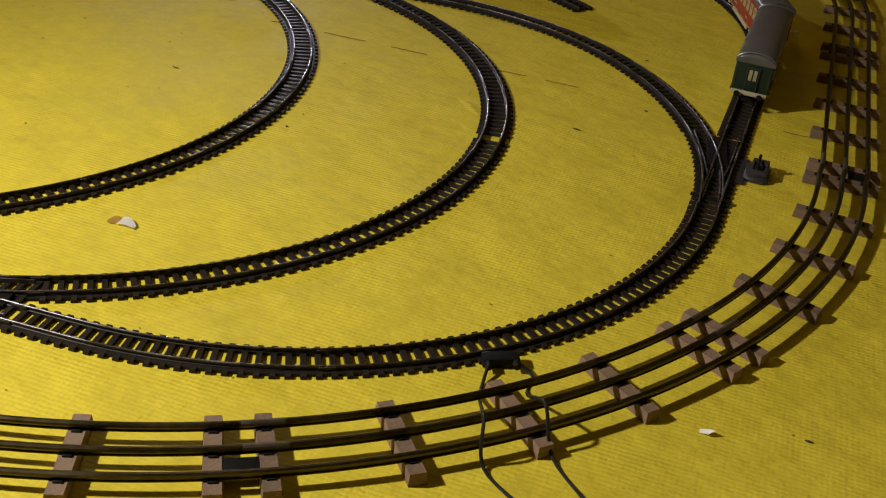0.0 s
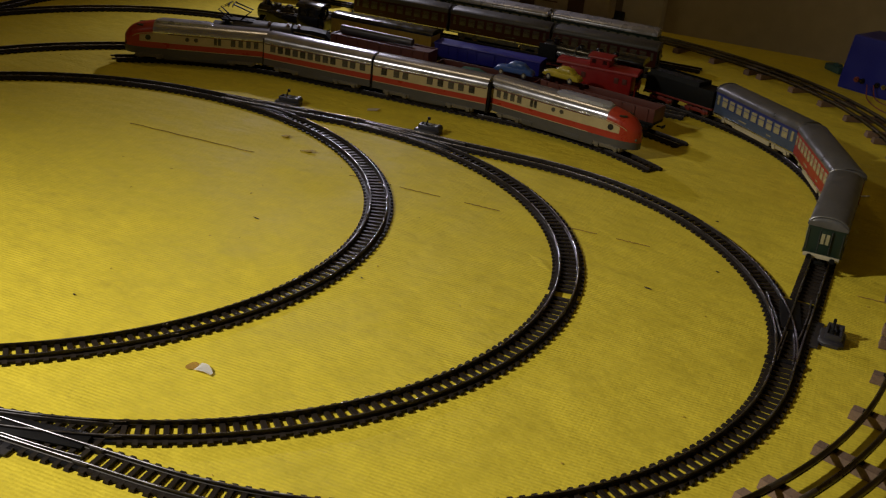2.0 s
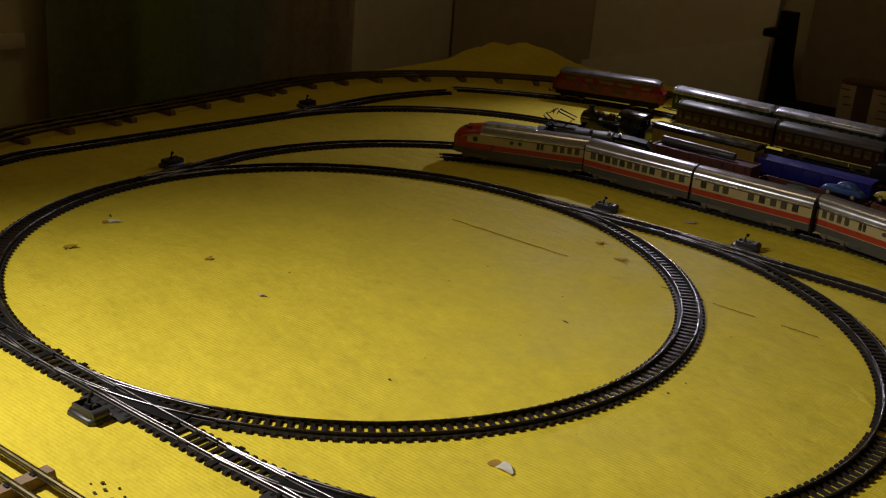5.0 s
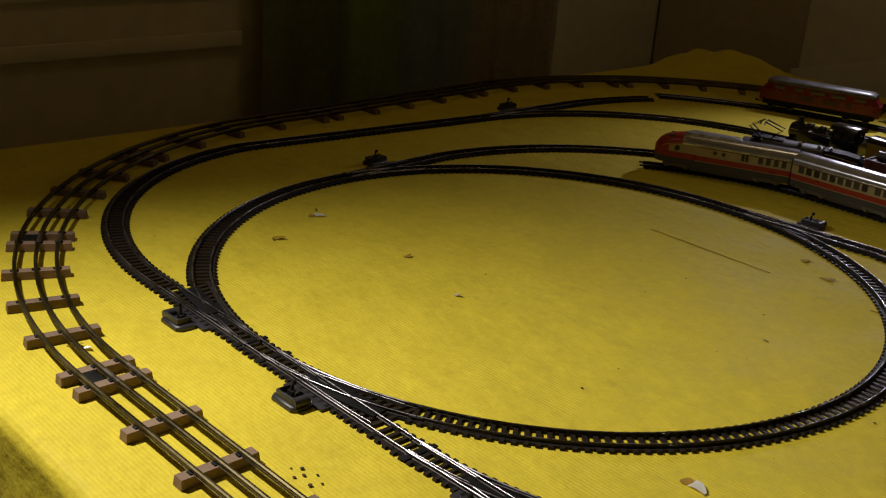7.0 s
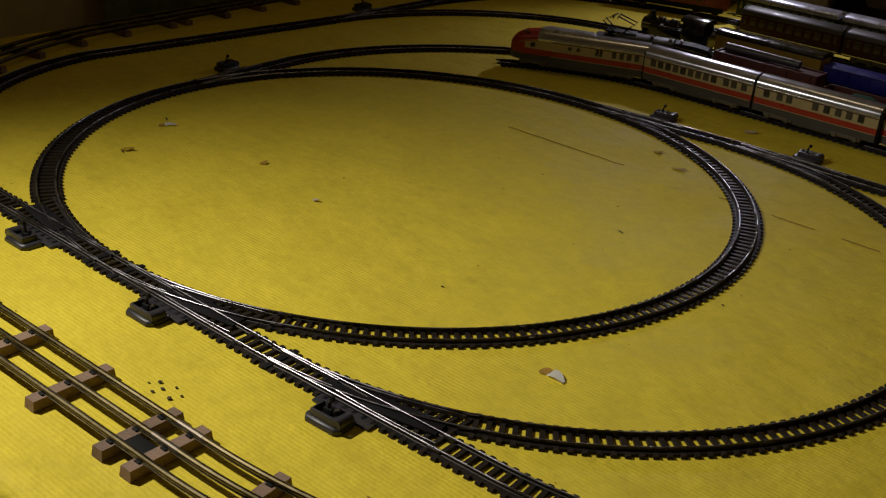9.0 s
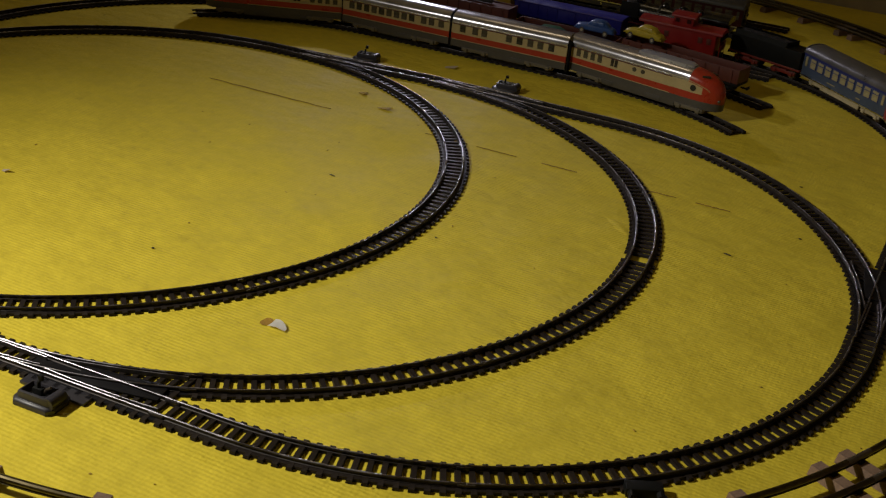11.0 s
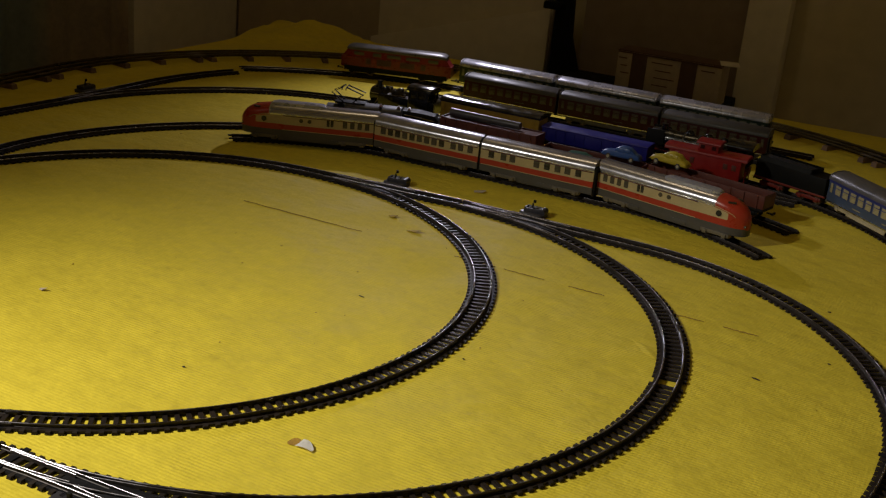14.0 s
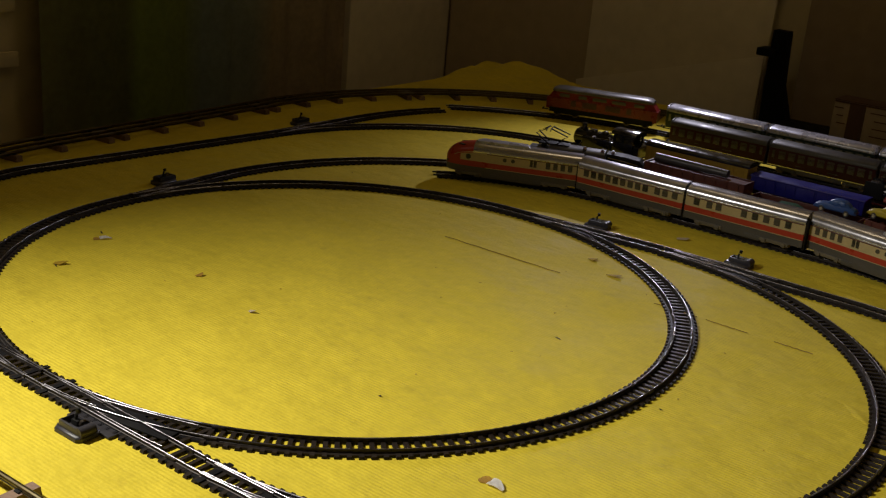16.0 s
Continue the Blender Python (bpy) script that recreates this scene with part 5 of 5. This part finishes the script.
# ---- transformer, cables, litter ----
bm = bmesh.new()
loft(bm, [[Vector((x, y, z)) for x, y, z in ((-a, -b, h), (a, -b, h), (a, b, h), (-a, b, h))] for a, b, h in ((0.060, 0.045, 0.0), (0.060, 0.045, 0.012), (0.054, 0.040, 0.086), (0.052, 0.038, 0.088))])
trafo = thing("transformer", pose(0.806, 1.096, 0, 0, 0, -26), "blue sloping metal transformer box with sockets", "transformer")
part("case", bm, BOXBLUE, trafo)
for x, m in ((-0.020, BLACK), (0.006, BLACK), (0.018, STEEL), (-0.030, REDCABLE)):
    bm = bmesh.new()
    cyl(bm, (x, -0.0425, 0.020), (x, -0.0490, 0.0195), 0.0042, 14)
    cyl(bm, (x, -0.0485, 0.020), (x, -0.0500, 0.0195), 0.0022, 10)
    part("socket", bm, m, trafo)
bm = bmesh.new()
box(bm, (0.022, 0.0, 0.0915), (0.026, 0.022, 0.008), 0.002)
part("knob", bm, MATTBLACK, trafo)

bm = bmesh.new()
box(bm, (0, 0, 0.006), (0.040, 0.018, 0.012), 0.003)
box(bm, (0.004, 0, 0.013), (0.014, 0.010, 0.006), 0.002)
single("cable_clamp", bm, TEAL, "small teal plastic switch lying on the cloth", "switch", m=pose(0.722, 1.190, 0, 0, 0, -50))


def cable(name, pts, material, label, r=0.0011):
    """A cable through given places, rounded by a spline."""
    p = [Vector(q) for q in pts]
    p = [2 * p[0] - p[1]] + p + [2 * p[-1] - p[-2]]
    out = []
    for a, b, c, d in zip(p, p[1:], p[2:], p[3:]):
        for k in range(8):
            u = k / 8
            out.append(0.5 * (2 * b + (c - a) * u + (2 * a - 5 * b + 4 * c - d) * u * u + (3 * b - a - 3 * c + d) * u ** 3))
    bm = bmesh.new()
    tube(bm, out + [p[-2]], r, 7)
    return single(name, bm, material, label, "cable", "cables")


cable("cable", [(0.645, -0.272, 0.006), (0.648, -0.300, 0.0012), (0.661, -0.345, 0.0225), (0.668, -0.36, 0.0012), (0.700, -0.385, 0.0012), (0.735, -0.42, 0.0012)], CABLE, "thin black cable from the track connector over the rails")
cable("cable", [(0.660, -0.262, 0.006), (0.673, -0.268, 0.0012), (0.674, -0.286, 0.0012), (0.690, -0.318, 0.0225), (0.702, -0.336, 0.0012), (0.735, -0.372, 0.0012), (0.765, -0.42, 0.0012)], CABLE, "thin black cable from the track connector over the rails")
cable("cable", [(0.786, 1.053, 0.018), (0.796, 1.027, 0.0012), (0.84, 0.985, 0.0012), (0.90, 0.965, 0.0012), (0.98, 0.985, 0.0012)], REDCABLE, "thin brown-red cable at the transformer", 0.0009)
cable("cable", [(0.776, 1.049, 0.018), (0.783, 1.014, 0.0012), (0.82, 0.945, 0.0012), (0.90, 0.90, 0.0012), (1.00, 0.93, 0.0012)], REDCABLE, "thin brown-red cable at the transformer", 0.0009)
conn = thing("track_connector", pose(0.650, -0.262, 0, 0, 0, 26), "black cable connector clipped beneath the track", "connector")
bm = bmesh.new()
box(bm, (0, 0, 0.0035), (0.024, 0.010, 0.007), 0.0016)
part("block", bm, MATTBLACK, conn)
for x in (-0.009, 0.009):
    bm = bmesh.new()
    cyl(bm, (x, -0.004, 0.0045), (x, -0.010, 0.0045), 0.0022, 10)
    part("plug", bm, MATTBLACK, conn)


def flake(name, x, y, size, turn, material, label, lift=0.003, sides=5):
    """A curled scrap of paper lying on the cloth."""
    rnd = random.Random(int(1e4 * (x + 3) + 1e3 * (y + 3)))
    bm = bmesh.new()
    ring = []
    for k in range(sides):
        a = 2 * math.pi * k / sides + rnd.uniform(-0.3, 0.3)
        q = size * rnd.uniform(0.55, 1.0)
        ring.append(Vector((q * math.cos(a), 0.6 * q * math.sin(a), lift * max(0, math.cos(a)))))
    loft(bm, [[p + Vector((0, 0, 0.0002)) for p in ring], [p + Vector((0, 0, 0.0007)) for p in ring]])
    return single(name, bm, material, label, "paper scrap", "scraps on the cloth", m=pose(x, y, 0, 0, 0, turn))


def tear(x, y, size, turn, label="torn spot in the cloth with a white paper flap folded back"):
    t = thing("torn_flap", pose(x, y, 0, 0, 0, turn), label, "torn flap", "tears in the cloth")
    bm = bmesh.new()
    ring = [Vector((-0.28 + q * math.cos(a), q * 0.95 * math.sin(a), 0)) * size for a, q in ((2 * math.pi * k / 14, 0.34 + 0.06 * math.sin(5.1 * k)) for k in range(14))]
    loft(bm, [[p + Vector((0, 0, 0.00005)) for p in ring], [p + Vector((0, 0, 0.0003)) for p in ring]])
    part("bare_patch", bm, TORN, t)
    bm = bmesh.new()
    rows = [[Vector((size * (0.92 * u - 0.06), size * v * (0.37 - 0.26 * u * u) + size * 0.06 * math.sin(4 * u) - size * 0.22 * u, 0.0006 + size * 0.07 * math.sin(u * 2.9) + size * 0.03 * v * v)) for v in (-1, -0.5, 0, 0.5, 1)] for u in (0.0, 0.25, 0.5, 0.75, 1.0)]
    g = [[bm.verts.new(p) for p in r] for r in rows]
    for a, b in zip(g, g[1:]):
        for j in range(4):
            bm.faces.new((a[j], b[j], b[j + 1], a[j + 1]))
    bmesh.ops.solidify(bm, geom=bm.faces[:], thickness=0.0003)
    part("flap", bm, PAPER, t, "white paper underside")
    return t


tear(0.353, -0.219, 0.0160, 0)
tear(-0.264, -0.108, 0.014, 60, "small torn spot in the cloth with a white flap")
flake("paper_scrap", -0.224, -0.188, 0.010, 40, YELLOW, "small curled yellow paper scrap")
flake("paper_scrap", 0.002, -0.128, 0.006, 10, CARTON, "tiny pale paper scrap")
flake("paper_scrap", -0.105, -0.101, 0.006, 70, TORN, "tiny brown paper scrap")
flake("paper_scrap", 0.185, 0.449, 0.012, 20, CARTON, "small pale brown paper scrap")
flake("paper_scrap", 0.193, 0.252, 0.010, 0, OLIVE, "small brown paper scrap")
flake("paper_scrap", 0.148, 0.284, 0.009, 0, OLIVE, "small faded brown paper scrap")
flake("paper_scrap", 0.781, -0.274, 0.006, 0, PAPER, "tiny white paper scrap")
flake("paper_scrap", 0.796, 0.521, 0.008, 0, PAPER, "tiny white paper scrap")
flake("paper_scrap", -0.097, -0.480, 0.010, 30, CARYELLOW, "small yellow paper scrap beside the large track")
flake("paper_scrap", -0.086, -0.474, 0.007, 0, PAPER, "tiny white paper scrap")


def crumb(x, y, size, turn, long=1.0):
    bm = bmesh.new()
    bmesh.ops.create_icosphere(bm, subdivisions=1, radius=size)
    for v in bm.verts:
        v.co.x *= long
        v.co.z = max(v.co.z * 0.5 + size * 0.4, 0.0)
    return single("crumb", bm, SPECK, "dark crumb on the cloth", "crumb", "crumbs", m=pose(x, y, 0, 0, 0, turn))


for x, y, s, a, l in ((0.206, -0.173, 0.0012, 0, 1.3), (0.244, 0.049, 0.0010, -12, 4.5), (0.619, 0.112, 0.0012, -14, 4.0), (0.841, -0.255, 0.0010, 0, 3.0), (0.671, 0.189, 0.0012, 0, 1.6), (0.650, 0.326, 0.0011, 20, 2.0), (0.388, -0.015, 0.0011, 0, 1.2), (-0.280, -0.095, 0.0011, -25, 5.0), (-0.222, -0.194, 0.0010, -20, 4.0),
                      (0.172, -0.436, 0.0018, 0, 1), (0.180, -0.440, 0.0015, 0, 1.4), (0.193, -0.444, 0.0020, 30, 1), (0.185, -0.432, 0.0012, 0, 1), (0.178, -0.447, 0.0014, 0, 1.2), (0.167, -0.442, 0.0010, 0, 1), (0.196, -0.436, 0.0012, 0, 1)):
    crumb(x, y, s, a, l)
rnd = random.Random(11)
bm = bmesh.new()
for k in range(90):
    x, y, q = rnd.uniform(-0.6, 0.95), rnd.uniform(-0.53, 0.5), rnd.uniform(0.0003, 0.0008)
    vs = bmesh.ops.create_icosphere(bm, subdivisions=1, radius=q)["verts"]
    a, f = rnd.uniform(0, 3.1), rnd.uniform(1, 3)
    for v in vs:
        u = v.co.x * f
        v.co = Vector((x + u * math.cos(a) - v.co.y * math.sin(a), y + u * math.sin(a) + v.co.y * math.cos(a), max(v.co.z * 0.6 + q * 0.3, 0.0)))
single("grit", bm, OLIVE, "fine brown grit strewn over the yellow cloth", "grit", kind="stuff")
bm = bmesh.new()
loft(bm, [[Vector((x + e * 0.004 * q, y + e * 0.004 * q, z * q - 0.0002)) for e, z in ((-1, 0), (-0.3, 0.0006), (0.1, 0.0008), (1, 0))] for (x, y), q in zip(((0.499, 0.125), (0.510, 0.1175), (0.521, 0.107), (0.531, 0.095)), (0.15, 0.8, 1.0, 0.15))])
single("paper_crease", bm, CLOTH, "small raised crease in the yellow paper", "crease")
for x0, x1 in ((-0.02, 0.145), (0.265, 0.315), (0.325, 0.372), (0.400, 0.440), (0.478, 0.545), (0.565, 0.60), (0.80, 0.845)):
    bm = bmesh.new()
    n = 10
    pts = [(x0 + (x1 - x0) * k / n, 0.212 + 0.0008 * math.sin(9 * k + 40 * x0)) for k in range(n + 1)]
    loft(bm, [[Vector((x, y + e * 0.0007 * math.sin(math.pi * (0.08 + 0.84 * k / n)), z)) for e, z in ((-1, 0), (0, 0.0007), (1, 0))] for k, (x, y) in enumerate(pts)])
    single("paper_seam", bm, SEAMBROWN, "raised brown edge of a seam in the yellow paper", "seam", "seam in the cloth")

# ---- what stands along the walls ----
bm = bmesh.new()
for z, d in ((0.0, 0.020), (0.10, 0.012)):
    box(bm, (-1.198 + d / 2, -0.6, z + 0.012), (d * 0.3 + 0.004, 1.96, 0.022 if d < 0.015 else 0.030), 0.004)
single("wall_moulding", bm, WALL, "dark horizontal moulding along a dim wall", "moulding", kind="structure")
bm = bmesh.new()
n = 120
rows = []
for k in range(n + 1):
    y = 0.40 + 0.86 * k / n
    d = 0.010 * math.sin(2 * math.pi * y / 0.16) + 0.004 * math.sin(2 * math.pi * y / 0.061 + 1)
    rows.append([bm.verts.new((-1.14 + d * (0.6 + 0.4 * j), y, -0.74 + 2.40 * j)) for j in (0, 0.5, 1)])
for a, b in zip(rows, rows[1:]):
    for j in range(2):
        bm.faces.new((a[j], b[j], b[j + 1], a[j + 1]))
bmesh.ops.solidify(bm, geom=bm.faces[:], thickness=0.002)
single("curtain", bm, CURTAIN, "dark green curtain hanging in folds", "curtain")
slab("door_panel", (-1.196, 1.30, -0.744), (-1.165, 1.715, 1.3), PANELPALE, "pale flat door panel in the dim corner", "panel", "structure")
slab("wall_board", (-1.16, 1.715, -0.744), (-0.69, 1.746, 1.3), PANELDARK, "brown flat board leaning on the wall", "board", "structure")
bm = bmesh.new()
loft(bm, [[Vector((x, y, z)) for x, z in ((-0.715, -0.74), (-0.235, -0.74), (-0.225, 0.075), (-0.715, -0.065))] for y in (1.690, 1.696)])
single("card_sheet", bm, SHEET, "pale cardboard sheet with slanting upper edge leaning at the wall", "cardboard sheet", "cardboard sheets")
bm = bmesh.new()
loft(bm, [[Vector((x, y, z)) for x, z in ((-0.705, -0.74), (-0.235, -0.74), (-0.215, 0.9), (-0.70, 0.9))] for y in (1.706, 1.712)])
single("card_sheet", bm, PANELPALE, "tall dull brown cardboard sheet leaning at the wall", "cardboard sheet", "cardboard sheets")
post = thing("stand", pose(-0.182, 1.66, -0.75), "black upright stand in the dim corner", "stand")
bm = bmesh.new()
loft(bm, [[Vector((x * q + d, y, z)) for x, y in ((-1, -0.015), (1, -0.015), (1, 0.015), (-1, 0.015))] for z, q, d in ((0, 0.034, 0.022), (0.70, 0.031, 0.018), (0.77, 0.021, 0.006), (0.892, 0.017, 0.004))])
part("post", bm, MATTBLACK, post)
bm = bmesh.new()
box(bm, (-0.016, -0.01, 0.842), (0.046, 0.05, 0.018), 0.004)
part("clamp", bm, MATTBLACK, post)
slab("cabinet", (-0.14, 1.45, -0.75), (0.245, 1.685, -0.055), MATTBLACK, "low black cabinet behind the table", "cabinet", "")
carton = thing("cardboard_box", pose(0.122, 1.60, -0.055), "pale cardboard box with dark tape bands and handwriting", "cardboard box")
bm = bmesh.new()
box(bm, (0, -0.035, 0.044), (0.232, 0.07, 0.088), 0.002)
part("carton", bm, CARTON, carton)
bm = bmesh.new()
box(bm, (0, -0.035, 0.0890), (0.2335, 0.0715, 0.0020), 0.0004)
part("lid", bm, CARD, carton)
for x, w in ((-0.066, 0.034), (0.044, 0.036)):
    bm = bmesh.new()
    box(bm, (x, -0.0706, 0.044), (w, 0.0012, 0.0870), 0.0003)
    part("tape", bm, CARD, carton, "dark brown tape band")
bm = bmesh.new()
box(bm, (0, -0.0712, 0.0860), (0.230, 0.0012, 0.0036), 0.0003)
part("lid_edge", bm, CARD, carton)
for x, w, rows in ((-0.100, 0.022, 3), (-0.011, 0.054, 4), (0.090, 0.036, 1)):
    for k in range(rows):
        bm = bmesh.new()
        box(bm, (x + 0.004 * ((k * 7) % 3 - 1), -0.0706, 0.073 - 0.016 * k), (w * (0.85 - 0.2 * (k % 2)), 0.0008, 0.0022))
        part("writing_bar", bm, CARD, carton)
bm = bmesh.new()
box(bm, (0.122, -0.035, 0.0908), (0.040, 0.06, 0.0014), 0.0004, 0.3)
part("lid_flap", bm, PANELPALE, carton)
# added dark sheet in place of the dark recess behind the carton
slab("wall_board", (-0.15, 1.722, -0.744), (0.235, 1.746, 1.3), RECESSDARK, "added dark sheet standing in for a dark wall recess", "board", "structure")
slab("wall_pier", (0.235, 1.69, -0.744), (0.325, 1.748, 1.744), PANELPALE, "pinkish pier of the wall", "pier", "structure")

# ---- large three-rail track: wooden sleepers and tin rails ----
OW = Way(("line", 0.856, 0.128, 0.861, 0.587), ("arc", 0.281, 0.587, 0.58, 0, 90), ("line", 0.281, 1.167, -0.0705, 1.1555), ("arc", -0.0705, 0.5665, 0.589, 90, 180), ("line", -0.6595, 0.5665, -0.632, 0.113),
         ("arc", -0.030, 0.113, 0.602, 180, 270), ("line", -0.030, -0.489, 0.254, -0.485), ("arc", 0.254, 0.115, 0.60, 270, 360), ("line", 0.854, 0.115, 0.856, 0.128))
TUBE = [(0.0021 * math.cos(a), 0.0108 + 0.0021 * math.sin(a)) for a in (2 * math.pi * k / 10 for k in range(10))]
FOOT = ((-0.0019, 0.0078), (0.0019, 0.0078), (0.0019, 0.0083), (0.0006, 0.0086), (0.0006, 0.0096), (-0.0006, 0.0096), (-0.0006, 0.0086), (-0.0019, 0.0083))
BIGSLEEPER = sleeper_mesh("wooden_sleeper", 0.064, 0.0112, 0.0078, WOOD, 0.0008)
COUNT = 16
BACK = [0.0, 0.3259, 0.6518, 0.9777, 1.2335, 1.5590, 1.8845, 2.2450, 2.5800, 2.9260]    # joints, counted back from the end
ENDS = [(OW.length - BACK[-1]) * i / 7 for i in range(7)] + [OW.length - q for q in BACK[::-1]]
for i in range(COUNT):
    s0, s1 = ENDS[i], ENDS[i + 1]
    x, y, h = OW.at((s0 + s1) / 2)
    origin = Vector((x, y, 0))
    t = thing("large_track_section", Matrix.Translation(origin), "large three-rail tin track on brown wooden sleepers", "model track", "large three-rail track")
    for d in (-0.0195, 0, 0.0195):
        bm = bmesh.new()
        sweep(bm, OW, s0, s1, d, TUBE, origin, 0.016)
        sweep(bm, OW, s0, s1, d, FOOT, origin, 0.016)
        part("rail", bm, TINRAIL, t)
    count = round((s1 - s0 - 0.031) / 0.0745)
    for k in range(count + 1):
        s = s0 + 0.0145 + (s1 - s0 - 0.029) * k / count
        a, b, h = OW.at(s)
        ob = part("wooden_sleeper", BIGSLEEPER, None, t)
        ob.location, ob.rotation_euler = (a - x, b - y, 0), (0, 0, h)
        for d in (-0.0195, 0, 0.0195):
            bm = bmesh.new()
            box(bm, OW.off(s, d, 0.0082) - origin, (0.0050, 0.0078, 0.0012), 0.0003, h)
            part("rail_clip", bm, MATTBLACK, t)
    for d in (0, 0.0195):
        bm = bmesh.new()
        sweep(bm, OW, s0 + 0.001, s0 + 0.026, d, [(x * 1.07, 0.0108 + (z - 0.0108) * 1.07) for x, z in TUBE], origin, 0.006)
        part("rail_pin", bm, WHEEL, t)
    if i in (0, 14, 13, 12, 11, 7):
        bm = bmesh.new()
        box(bm, OW.off(s0, -0.010, 0.0060) - origin, (0.020, 0.013, 0.0030), 0.0006, OW.at(s0)[2])
        part("joint_plate", bm, MATTBLACK, t)

# ---- small track: turnouts and sections, sleeper by sleeper ----
turnout(T0s, T0c, 1, 0.165)
turnout(T1s, T1c, -1, PIECE)
turnout(T2s, T2c, -1, PIECE, 0.097)
turnout(T3s, T3c, 1, 0.165)
turnout(T4s, T4c, 1, PIECE)
turnout(T5s, T5c, 1, PIECE)
turnout(T6s, T6c, -1, PIECE, 0.088)
turnout(T7s, T7c, 1, PIECE, 0.090)
run(T0s, 0.165, T0s.length)
run(T0c, 0.165, T0c.length)
run(T1s, PIECE, T1s.length)
run(T1c, PIECE, T1c.length - PIECE)
run(T2s, PIECE, T2s.length)
run(T2c, PIECE, T2c.length - PIECE, {2: (4,)})
run(T3s, 0.165, T3s.length)
run(T3c, 0.165, T3c.length)
run(T4s, PIECE, T4s.length)
run(T5s, PIECE, T5s.length - PIECE)
run(T6s, PIECE, T6s.length)
run(T7s, PIECE, T7s.length)
run(T7c, PIECE, T7c.length)
for w in (S1, S3, S4, FAR):
    run(w, 0, w.length)
